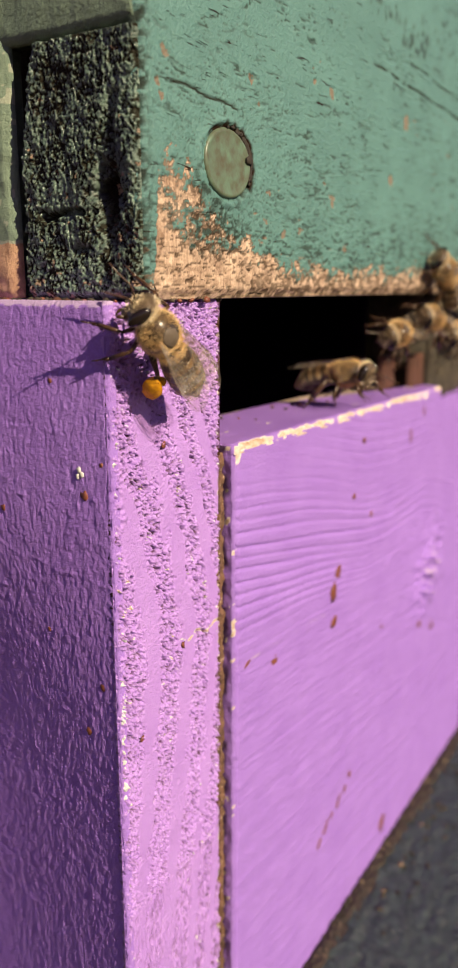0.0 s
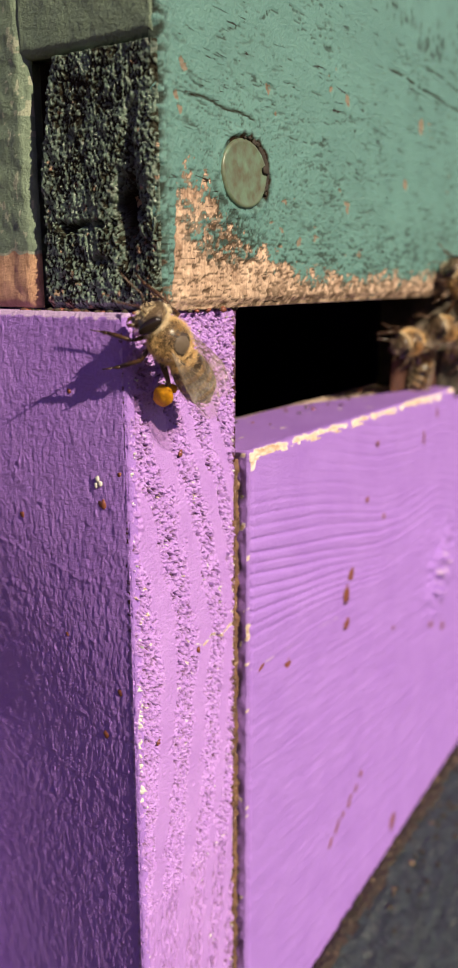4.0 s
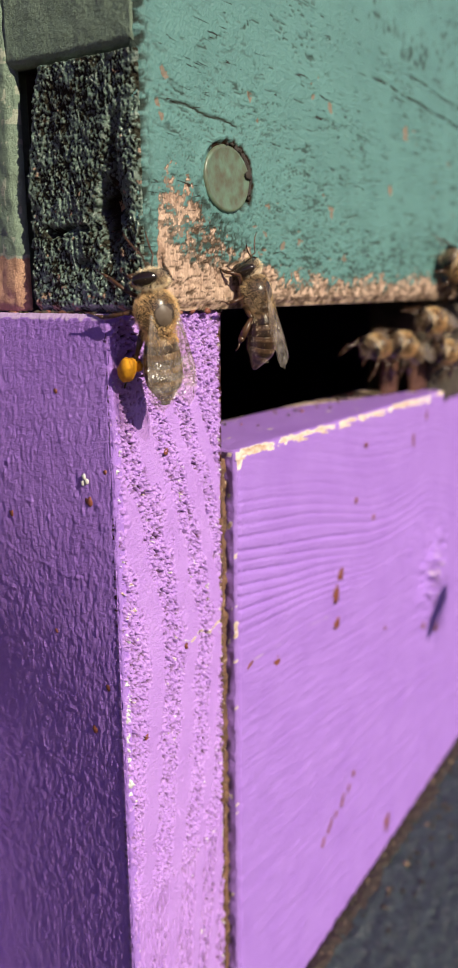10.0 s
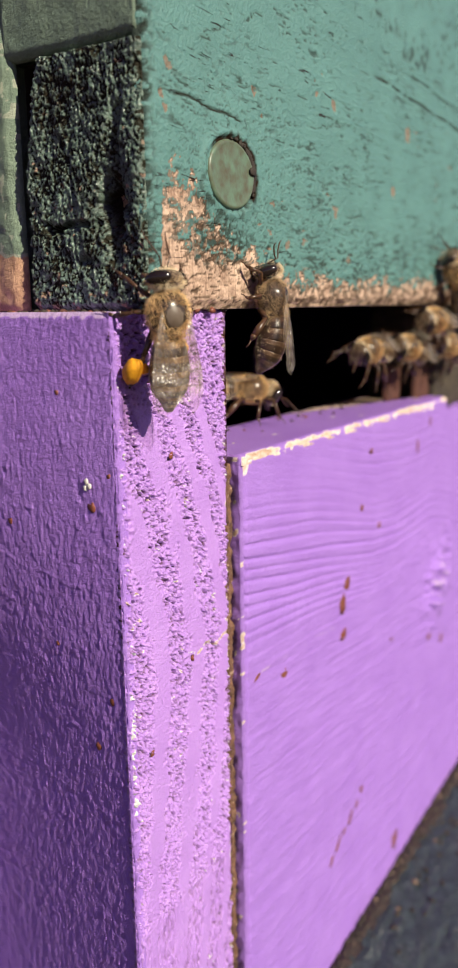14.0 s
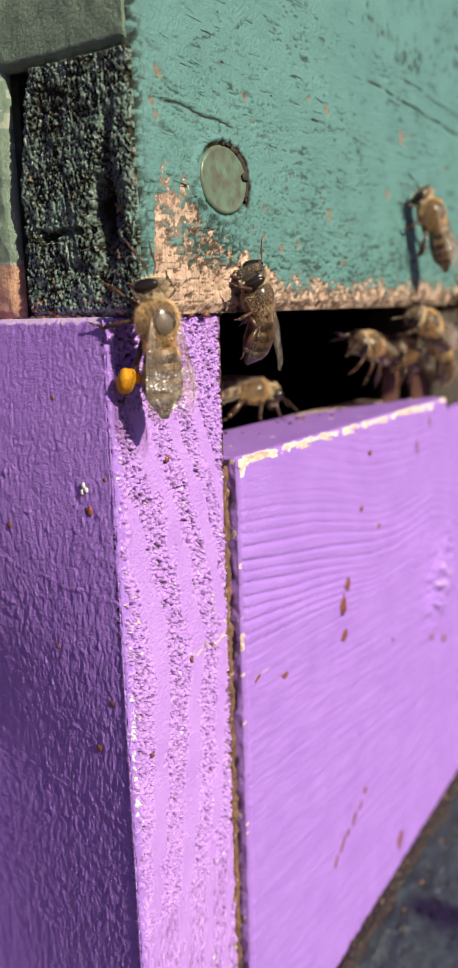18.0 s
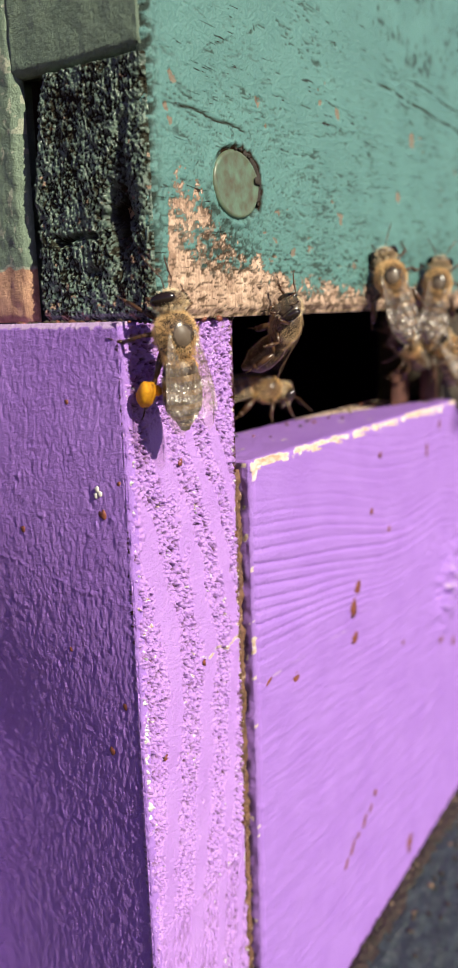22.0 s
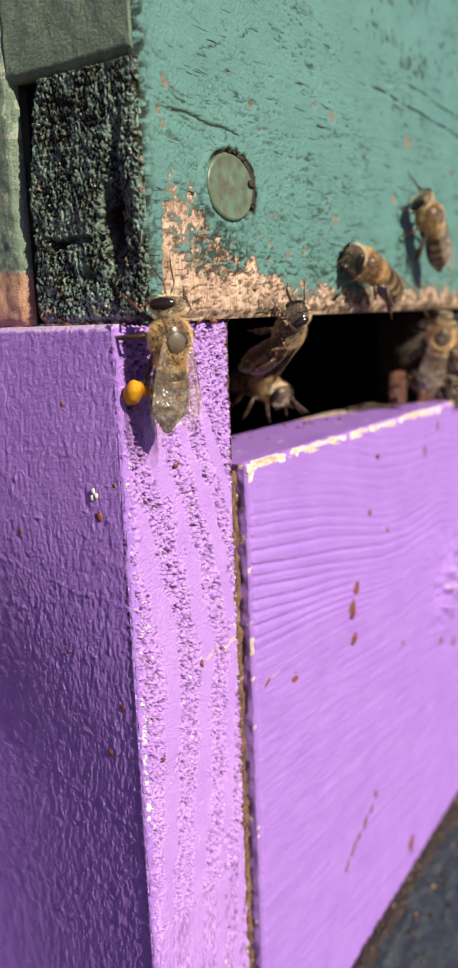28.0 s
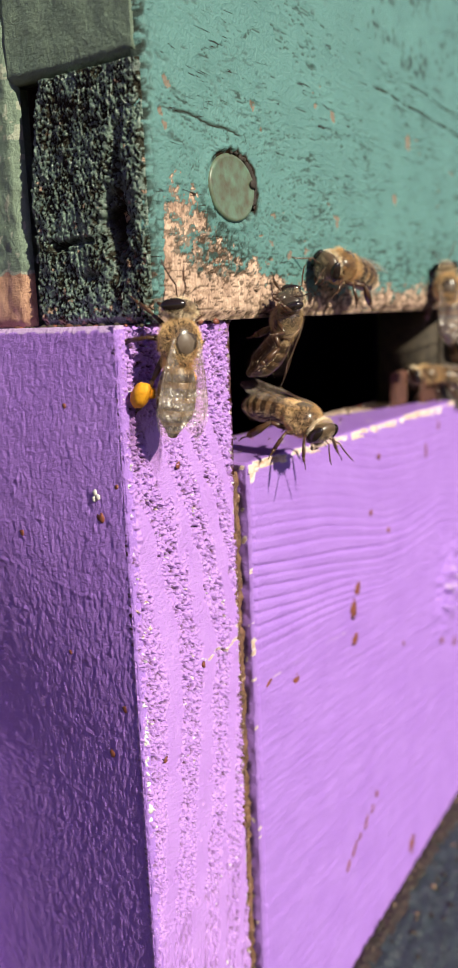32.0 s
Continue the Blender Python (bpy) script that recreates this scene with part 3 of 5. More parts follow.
def green_scuff(u, v):
    """The zone under the nail where paint and wood are rubbed into one another."""
    return np.exp(-(((u - 15.5) / 6.0) ** 2 + ((v - 6.4) / 2.3) ** 2))


def green_bare(u, v):
    s, t = 0.8 * u + 0.6 * v, 0.8 * v - 0.6 * u
    n, m, k = fbm(u * 0.45, v * 0.5, 4, 123), fbm(s * 1.2 + 0.4 * t, t * 1.7, 4, 127, 0.6), fbm(s * 3.1, t * 3.7, 3, 129, 0.6)
    foot = np.interp(u, [3, 5.6, 6.3, 8, 10.5, 12.5, 14, 18, 23, 30, 45, 110], [1.0, 1.4, 11.4, 12.4, 11.6, 10.4, 8.6, 7.4, 5.6, 3.6, 3.0, 3.6])
    f = v - foot - 4.0 * (n - 0.52) - 4.0 * (m - 0.5) - 2.4 * (k - 0.5)
    rubbed = fbm(u * 1.5 + 0.6 * v, v * 3.2 - 0.5 * u, 3, 125, 0.55) + 0.4 * (k - 0.5)
    scuff = green_scuff(u, v) + 0.35 * step(5.0, 8.0, v) * step(15, 8, u)
    worn = step(1.1, -1.5, f)
    mixed = step(0.2, 0.6, scuff)
    worn = worn * (1.0 - 0.46 * mixed + (0.8 + 0.9 * mixed) * (m - 0.5) + 0.6 * (k - 0.5) + 0.8 * mixed * (rubbed - 0.5))
    return np.clip(worn, 0, 1) * step(0.9, 1.6, np.hypot((u - NX) / 3.6, (v - NZ) / 3.6))


def green_flecks(u, v):
    a = step(0.80, 0.825, fbm(u * 0.38, v * 0.9, 3, 131)) * step(0.55, 0.68, value_noise(u * 0.09, v * 0.12, 135))
    dense = step(0.64, 0.69, fbm(u * 0.5, v * 1.5, 3, 133)) * step(12, 3, v + 0.05 * u)
    for x, z, r in ((41.6, 23.9, 0.8), (67.5, 24.6, 1.2), (42.7, 11.8, 1.0), (37.0, 24.0, 0.55), (47, 5.8, 0.9), (62.5, 16.0, 0.9), (7.6, 21.0, 0.7), (34, 7.5, 0.6), (22.5, 21.8, 0.6), (24.2, 19.6, 0.35), (6.4, 18.5, 0.5), (7.0, 17.4, 0.45), (30, 7.0, 0.7), (26, 8.2, 0.6)):
        a = np.maximum(a, step(1.0, 0.75, np.hypot((u - x) / (1.0 * r), (v - z) / (0.9 * r)) + 1.6 * (fbm(1.6 * u + 0.9 * v, 1.7 * v - 0.8 * u, 3, 139) - 0.5)))
    return np.maximum(a, dense)


def green_wear(u, v):
    return np.maximum(green_bare(u, v) * 0.95, green_flecks(u, v) * 0.45) * (np.hypot(u - NX, v - NZ) > 4.3)


def green_split(u, v):
    q = grain_warp(u, v)
    n = fbm(u * 0.16, q * 1.3, 4, 141)
    thin = step(0.028, 0.008, np.abs(n - 0.42)) * step(0.46, 0.60, fbm(u * 0.3, v * 0.6, 3, 143))
    fine = step(0.32, 0.27, fbm(u * 0.8, q * 5.0, 2, 145)) * step(0.45, 0.62, fbm(u * 0.12, v * 0.2, 3, 146)) * 0.6 * (0.6 + 0.4 * step(18, 32, u))
    near = step(18, 6, np.hypot(u - NX, (v - NZ) * 1.4)) * step(0.030, 0.0, np.abs(fbm(u * 0.5, q * 2.0, 3, 147) - 0.5)) * 0.8
    broken = step(0.36, 0.46, fbm(u * 0.5, v * 1.2, 3, 144))
    long = np.maximum(step(0.26, 0.08, np.abs(v - 29.8 + 0.02 * (u - 55) + 0.12 * np.sin(u * 0.5))) * step(53, 56, u), step(0.20, 0.06, np.abs(v - 32.6 + 0.03 * (u - 70) + 0.15 * np.sin(u * 0.4))) * step(66, 70, u)) * broken
    strip = step(0.45, 0.58, fbm(1.3 * u + 0.8 * v, 1.5 * v - 0.6 * u, 3, 140)) * step(4.5, 2.0, v + 0.8) * step(18, 24, u) * 0.7
    rub = step(0.54, 0.62, fbm(u * 1.8, v * 5.0, 3, 142)) * step(0.2, 0.5, green_scuff(u, v)) * 0.8
    scratch = step(0.19, 0.05, np.abs(v - 19.0 + 0.055 * (u - 8.6) + 0.10 * np.sin(u))) * step(8.2, 8.8, u) * step(20.2, 19.4, u)
    dark = step(0.52, 0.64, fbm(u * 1.6, v * 1.6, 4, 149)) * step(7, 3, np.hypot(u - 15.5, (v - 8.5) * 1.1)) * 0.75
    specks = step(0.60, 0.66, fbm(u * 1.3, v * 5.0, 3, 148)) * step(14, 4, v) * 0.75
    ring = np.hypot((u - NX) / 1.16, (v - NZ) * 1.12)
    side = np.clip((u - NX + 0.9 * (v - NZ)) / 4.0, -0.8, 1.0)
    rim = step(3.3, 3.55, ring) * step(0.3, -0.3, ring - 4.05 - 0.45 * side + 1.5 * (fbm(u * 1.3, v * 1.3, 3, 150) - 0.5)) * step(-0.7, 0.0, side)
    return np.clip(np.maximum.reduce([rim, step(1.7, 0.2, u - GX + 1.6 * (fbm(u * 2.0, v * 1.2, 3, 158) - 0.5)) * 0.85 * step(0.40, 0.55, fbm(u * 2.6, v * 2.2, 3, 159)), thin * 0.7, fine, near * 0.8, long, scratch, dark, specks, rub, strip]), 0, 1)


def green_relief(u, v):
    hole = np.hypot((u - NX) / 1.16, (v - NZ) * 1.12)
    bare, split = green_bare(u, v), green_split(u, v)
    q = grain_warp(u, v)
    wood = 0.15 * (fbm(u * 0.22, q * 2.2, 4, 151) - 0.5) * (1 - bare) + 0.12 * (fbm(2.2 * u + 0.9 * v, 1.4 * v - 1.0 * u, 3, 153) - 0.5)
    h = wood * (0.5 + 0.6 * bare) - 0.16 * bare - 0.12 * split - 0.12 * green_flecks(u, v)
    h = h - 0.16 * step(4.14, 4.0, hole) + 0.15 * step(5.2, 4.3, hole) * step(3.9, 4.2, hole)
    e = u - GX
    h = h + step(1.4, 0.3, e) * 0.55 * (fbm(u * 3.0, v * 2.0, 3, 157) - 0.55)
    return h - 0.8 * step(0.8, 0.0, e) ** 2 - 0.8 * step(1.2, 0.0, v) * (0.4 + fbm(u * 0.6, v * 0.3, 3, 155))


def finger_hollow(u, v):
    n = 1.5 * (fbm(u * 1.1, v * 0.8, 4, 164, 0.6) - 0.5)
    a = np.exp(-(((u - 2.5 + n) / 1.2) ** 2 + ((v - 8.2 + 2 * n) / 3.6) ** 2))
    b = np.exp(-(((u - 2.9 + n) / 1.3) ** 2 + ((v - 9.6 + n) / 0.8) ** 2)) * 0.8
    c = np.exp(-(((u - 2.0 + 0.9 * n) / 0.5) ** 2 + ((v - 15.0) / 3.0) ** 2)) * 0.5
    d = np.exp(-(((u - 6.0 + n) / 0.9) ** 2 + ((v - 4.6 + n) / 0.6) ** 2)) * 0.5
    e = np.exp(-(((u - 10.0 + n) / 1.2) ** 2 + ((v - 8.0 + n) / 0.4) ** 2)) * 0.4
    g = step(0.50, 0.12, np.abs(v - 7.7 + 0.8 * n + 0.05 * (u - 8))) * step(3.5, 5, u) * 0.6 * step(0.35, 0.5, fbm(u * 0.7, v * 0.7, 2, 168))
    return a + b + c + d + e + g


def finger_edge(v):
    return np.interp(v, [0, 5, 12, 16, 20, 22.5], [13.0, 13.0, 12.8, 12.2, 11.5, 11.2]) + 0.5 * (fbm(v * 0.8, v * 0.3, 3, 169) - 0.5)


def finger_relief(u, v):
    lump = fbm(u * 1.7, v * 1.0, 3, 161)
    fine = fbm(u * 5.6, v * 3.8, 3, 163, 0.65)
    crack_or_shade = 0.5 * step(0.16, 0.05, np.abs(u - 6.9 + 0.10 * np.sin(v * 0.9) - 0.03 * v)) * step(4, 6, v) * step(16, 14, v)
    return 0.30 * (lump - 0.5) + 0.6 * (fbm(u * 0.9, v * 0.5, 3, 166) - 0.5) + 0.70 * (fine - 0.55) - 1.7 * finger_hollow(u, v) - crack_or_shade - 0.25 * step(0.5, 0.0, u + 0.95) - 0.8 * step(0.8, 0, v) - 5.0 * step(-0.12, 0.1, u - finger_edge(v))


def finger_crack_shade(u, v):
    # Hollows, valleys and the gap are coloured dark, standing for their shade.
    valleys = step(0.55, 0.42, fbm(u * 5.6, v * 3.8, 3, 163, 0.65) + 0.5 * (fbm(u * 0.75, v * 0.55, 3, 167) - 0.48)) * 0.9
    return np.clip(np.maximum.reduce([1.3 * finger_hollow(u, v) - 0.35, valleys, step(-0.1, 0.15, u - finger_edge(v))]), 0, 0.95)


def finger_wear(u, v):
    low = step(0.55, 0.62, fbm(u * 1.3, v * 1.3, 4, 165) + 0.15 * step(3.5, 0, v) + 0.13 * step(5, 2, u) * step(9, 5, v) - 0.19)
    return low * 0.9


# Near-black second tone puts the shade of rough end grain into the paint.
ROUGH_END = painted_wood("dark_green_end_grain", (0.165, 0.260, 0.195), (0.006, 0.013, 0.010), (0.42, 0.28, 0.19), (0.10, 0.06, 0.04), (500, 500, 500), 0.28, (0.10, 0.09, 0.06), shine=1.0)
GREY_GREEN = painted_wood("faded_green_paint", (0.20, 0.27, 0.19), (0.10, 0.15, 0.11), (0.55, 0.33, 0.21), (0.25, 0.13, 0.08), (300, 900, 300), 0.6, (0.30, 0.33, 0.25))
TOP = 240.0
box = thing("hive_box", "weathered green wooden hive box with worn bare wood edges", "beehive")


def green_front():
    s = Shell()
    us = np.concatenate([graded(GX, 45, 0.17, 0.20), graded(45.2, 112, 0.22, 0.5)])
    vs = np.concatenate([np.arange(0, 34, 0.17), np.arange(34, 60, 0.7)])
    s.sheet(us, vs, lambda u, v, h: np.stack([u, GY - h, v], -1), green_relief, green_wear, green_split)
    s.box((GX + 2.2, GY + 1.8, 0.25), (112, 12.0, 60), 0.95)
    s.box((112, GY, 0.1), (WIDE - GX, 12.0, TOP))
    s.box((GX + 0.6, GY + 0.6, 60), (112, 12.0, TOP))
    return s.mesh("front_board", [GREEN])


gfront = part("front_board", green_front(), box, "green painted front board, flaked to bare wood along its foot")


def finger():
    s = Shell()
    s.sheet(np.arange(GY + 0.45, 13.5, 0.08), np.arange(0.05, 22.5, 0.085), lambda u, v, h: np.stack([GX - 0.22 - h, u, v], -1), finger_relief, finger_wear, finger_crack_shade, flip=True)
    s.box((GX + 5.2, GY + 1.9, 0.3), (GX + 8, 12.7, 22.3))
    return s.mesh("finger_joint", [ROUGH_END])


part("finger_joint", finger(), box, "dark rough end grain of the corner joint, shade coloured into its hollows")


def side_panel():
    s = Shell()
    rel = lambda u, v: 0.5 * (fbm(u * 0.8, v * 0.8, 4, 171) - 0.5) - 0.7 * step(0.9, 0, u - 14.4 - 0.5 * (fbm(u * 0.8, v * 0.4, 3, 172) - 0.5)) - 0.5 * step(0.8, 0, v)
    wear = lambda u, v: np.maximum(step(0.8, -0.8, v - 5.8 - 2.0 * (fbm(u * 0.6, v * 0.6, 3, 173) - 0.5)) * 0.95, step(0.62, 0.68, fbm(u * 1.5, v * 1.1, 3, 174)) * 0.55)
    s.sheet(np.arange(14.4, 40, 0.3), np.arange(0.05, 40, 0.3), lambda u, v, h: np.stack([GX - 0.3 - h, u, v], -1), rel, wear, flip=True)
    rel2 = lambda u, v: 0.3 * (fbm(u * 0.8, v * 0.8, 4, 175) - 0.5) - 0.5 * step(0.6, 0, v - 22.8)
    s.sheet(np.arange(GY + 0.8, 15.05, 0.3), np.arange(22.8, 40, 0.3), lambda u, v, h: np.stack([GX - 0.1 - h, u, v], -1), rel2, flip=True)
    s.box((GX + 0.7, 16.0, 0.2), (GX + 18, 40, 40))
    s.box((GX + 0.7, GY + 1.6, 23.2), (GX + 8, 16.0, 40))
    s.box((GX, GY + 0.8, 40), (GX + 18, DEEP, TOP))
    s.box((GX, 40, 0.1), (GX + 18, DEEP, 40))
    return s.mesh("side_board", [GREY_GREEN])


part("side_board", side_panel(), box, "faded green side board")
crate("side_board", [((WIDE - GX - 18, 12.1, 0.1), (WIDE - GX, DEEP - 18, TOP))], GREEN, box)
crate("back_board", [((GX + 18.1, DEEP - 18, 0.1), (WIDE - GX, DEEP, TOP))], GREEN, box)
crate("lid", [((GX - 12, GY - 12, TOP + 0.1), (WIDE + 9, DEEP + 12, TOP + 28))], GREEN, box)
# Dark block added behind the joint's gap so that it reads as shade.
crate("corner_packing", [((GX + 8.1, 13.6, 0.3), (GX + 20, 16, 30))], GRIT_OR_SHADE, box)
crate("inner_lining", [((GX + 18.1, 12.2, 30.1), (WIDE - GX - 18.1, DEEP - 18, 32))], INNER_WOOD, box)


def nail():
    bm = bmesh.new()
    r, n, rings = 3.60, 44, 16
    rows = []
    for k in range(rings + 1):
        q = k / rings
        rr, hh = (r * q, 0.10 + 0.12 * math.exp(-((q - 0.92) / 0.055) ** 2)) if k < rings else (r, 0.0)
        rows.append([bm.verts.new((1.16 * rr * math.cos(a) * (1 + 0.012 * math.sin(5 * a)), -hh - 0.05 * noise.noise(Vector((rr * math.cos(a), rr * math.sin(a), 3))), rr * math.sin(a) * 0.92))
                     for a in (2 * math.pi * i / n for i in range(n))] if k else [bm.verts.new((0, -0.10, 0))] * n)
    rows.append([bm.verts.new((r * 1.10 * math.cos(2 * math.pi * i / n), 1.2, r * 0.88 * math.sin(2 * math.pi * i / n))) for i in range(n)])
    for a, b in zip(rows, rows[1:]):
        for i in range(n):
            q = [a[i], b[i], b[(i + 1) % n], a[(i + 1) % n]]
            f = bm.faces.new(list(dict.fromkeys(q)))
            f.smooth = True
    tilt = Matrix.Rotation(radians(-1), 4, "Z") @ Matrix.Rotation(radians(-1), 4, "X")
    bmesh.ops.transform(bm, matrix=Matrix.Scale(MM, 4) @ Matrix.Translation((NX + 0.05, GY + 0.08, NZ + 0.02)) @ tilt, verts=bm.verts)
    bmesh.ops.recalc_face_normals(bm, faces=bm.faces)
    return bm


# Small dark bits, thickest along the right rim of the nail head.
rim_bits = bmesh.new()
rim_rng = random.Random(58)
for k in range(90):
    turn = rim_rng.gauss(24, 24)
    cr = rim_rng.uniform(0.12, 0.24) + 0.24 * math.exp(-((turn - 5) / 22) ** 2)
    out = rim_rng.uniform(-0.12, 0.22)
    cx, cz = (4.28 + out) * math.cos(radians(turn)), (3.44 + out) * math.sin(radians(turn))
    blob(rim_bits, (NX + cx, GY - 0.02, NZ + cz), (cr, 0.16, cr * 1.1), 0, cx, 0.6, 2)
blob(rim_bits, (NX + 3.75, GY - 0.22, NZ + 0.7), (0.6, 0.14, 0.42), 0, 4.0, 0.6, 2)
part("rust_chip", rim_bits, gfront, "dark bits in the hollow along the nail's right rim", [GRIT_OR_SHADE])
part("nail_head", nail(), gfront, "large flat nail head painted olive green", [NAIL])


def crumbs():
    rng = random.Random(5)
    for k in range(70):
        if k < 34:
            at = (rng.uniform(0.3, 2.6), rng.uniform(0.0, 14.0), -0.05)
        elif k < 50:
            at = (rng.uniform(2.5, SIDE), rng.uniform(-1.0, 0.4), -0.1)
        else:
            x = rng.uniform(22, 80)
            at = (x, rng.uniform(6, 11.5), SILL + 0.05 - 0.0145 * (x - 20.5))
        r = rng.uniform(0.14, 0.42)
        bm = bmesh.new()
        blob(bm, at, (r * rng.uniform(0.8, 1.6), r, r * rng.uniform(0.6, 1.0)), 0, k * 1.9, 0.5, 1)
        part("crumb", bm, base, "crumb of wax and wood" if k == 0 else "", [rng.choice((DARK_WOOD, STAIN, DARK_WOOD, RED_WOOD))])


crumbs()


# ---- landing board, stand and ground ----
def landing():
    s = Shell()
    rel = lambda u, v: 0.5 * (fbm(u * 0.25, v * 0.9, 4, 181) - 0.5) + 0.3 * (fbm(u * 1.2, v * 1.2, 3, 183) - 0.5) - 0.6 * step(0.8, 0, -0.9 - v)
    s.sheet(np.arange(20, 130, 0.8), np.arange(-40, -0.95, 0.5), lambda u, v, h: np.stack([u, v, LOW + 0.2 + h], -1), rel)
    s.box((-6, -120, LOW - 24), (WIDE + 6, -1.6, LOW - 0.8))
    s.box((-6, -1.6, LOW - 24), (WIDE + 6, DEEP, LOW - 0.3))
    heap = lambda u, v: 1.15 * fbm(u * 0.9, v * 1.3, 4, 185) * step(-3.8, -2.0, v + 2.2 * (fbm(u * 0.4, v * 0.2, 3, 186) - 0.5)) - 0.15
    s.sheet(np.arange(30, 128, 0.3), np.arange(-4.2, -0.7, 0.2), lambda u, v, h: np.stack([u, v, LOW + 0.25 + h], -1), heap, slot=1)
    return s.mesh("landing_board", [LANDING, DEBRIS])


land = thing("landing_board", "weathered grey-green wooden landing board under the hive", "landing board")
part("board", landing(), land)
for k in range(280):
    bm = bmesh.new()
    blob(bm, (50 + 64 * random.random(), -1.1 - 1.6 * random.random() ** 2 - (9 * random.random() if k > 220 else 0), LOW + 0.22), (0.3 + 0.7 * random.random(), 0.25 + 0.4 * random.random(), 0.25 + 0.65 * random.random() * (k < 220)), 0, k * 1.1, 0.5, 1)
    part("grit", bm, land, "", [random.choice((GRIT_OR_SHADE, GRIT_OR_SHADE, DARK_WOOD, GRIT_OR_SHADE, DARK_WOOD, DARK_WOOD, DEBRIS, HUSK))])
stand = thing("hive_stand", "wooden trestle under the beehive", "stand")
for x in (20, WIDE - 70):
    for y in (-60, DEEP - 70):
        crate("leg", [((x, y, -600), (x + 50, y + 50, LOW - 24.1))], DARK_WOOD, stand)


def ground():
    s = Shell()
    g = np.linspace(-1, 1, 60)
    g = np.sign(g) * np.abs(g) ** 3 * 900000
    s.sheet(g, g, lambda u, v, h: np.stack([u, v, -600 + h], -1), lambda u, v: 25 * (fbm(u * 0.002, v * 0.002, 3, 191) - 0.5), skirt=60)
    return s.mesh("ground", [GRASS])


tagged(new("ground", ground()), "dry brown bare soil around the hive", "ground", "", "structure")


# ---- honey bees ----
BEE = 1.1             # size of these bees against the built one

def tube(bm, points, radii, sides=6, mat=0):
    """A tapered tube along points, in millimetres."""
    pts = [Vector(p) for p in points]
    rings = []
    for i, p in enumerate(pts):
        d = (pts[min(i + 1, len(pts) - 1)] - pts[max(i - 1, 0)]).normalized()
        a = d.orthogonal().normalized()
        b = d.cross(a)
        rings.append([bm.verts.new((p + radii[i] * (math.cos(2 * math.pi * k / sides) * a + math.sin(2 * math.pi * k / sides) * b)) * MM) for k in range(sides)])
    for r, q in zip(rings, rings[1:]):
        best = min(range(sides), key=lambda s: sum((r[k].co - q[(k + s) % sides].co).length for k in range(sides)))
        for k in range(sides):
            f = bm.faces.new((r[k], r[(k + 1) % sides], q[(k + 1 + best) % sides], q[(k + best) % sides]))
            f.material_index, f.smooth = mat, True
    for ring in (rings[0][::-1], rings[-1]):
        bm.faces.new(ring).material_index = mat


def hairs(bm, rng, count, surface, length, thick, lean=0.35, mat=0):
    """Fine tapered hairs; surface(rng) gives a root and the way out, in millimetres."""
    for _ in range(count):
        root, out = surface(rng)
        way = (out + Vector((rng.uniform(-1, 1), rng.uniform(-1, 1), rng.uniform(-1, 1))) * lean).normalized()
        a = way.orthogonal().normalized() * thick
        b = way.cross(a)
        n = length * rng.uniform(0.6, 1.25)
        v = [bm.verts.new((root + q) * MM) for q in (a, -0.5 * a + 0.87 * b, -0.5 * a - 0.87 * b, way * n)]
        for i, j in ((0, 1), (1, 2), (2, 0)):
            bm.faces.new((v[i], v[j], v[3])).material_index = mat


def on_ellipsoid(centre, size, keep=lambda n: True):
    centre, size = Vector(centre), Vector(size)

    def pick(rng):
        while True:
            n = Vector((rng.gauss(0, 1), rng.gauss(0, 1), rng.gauss(0, 1))).normalized()
            if keep(n):
                p = Vector((n.x * size.x, n.y * size.y, n.z * size.z))
                return centre + p, Vector((n.x / size.x, n.y / size.y, n.z / size.z)).normalized()
    return pick


def lathe(bm, profile, bend, sides=22, mats=None):
    """Rings along the abdomen: (distance, half width, half height); bend gives the place of the axis and its way."""
    rings = []
    for s, ry, rz in profile:
        p, d = bend(s)
        up = Vector((-d.z, 0, d.x)) * -1
        rings.append([bm.verts.new((p + Vector((0, 1, 0)) * ry * math.cos(a) + up * rz * math.sin(a)) * MM) for a in (2 * math.pi * k / sides for k in range(sides))])
    for i, (r, q) in enumerate(zip(rings, rings[1:])):
        for k in range(sides):
            f = bm.faces.new((r[k], r[(k + 1) % sides], q[(k + 1) % sides], q[k]))
            f.smooth, f.material_index = True, (mats[i] if mats and math.sin(2 * math.pi * (k + 0.5) / sides) > -0.4 else 0)
    for ring in (rings[0][::-1], rings[-1]):
        bm.faces.new(ring)


WINGS = {"folded": (178, 175), "roof": (172, 167), "spread": (106, 120)}


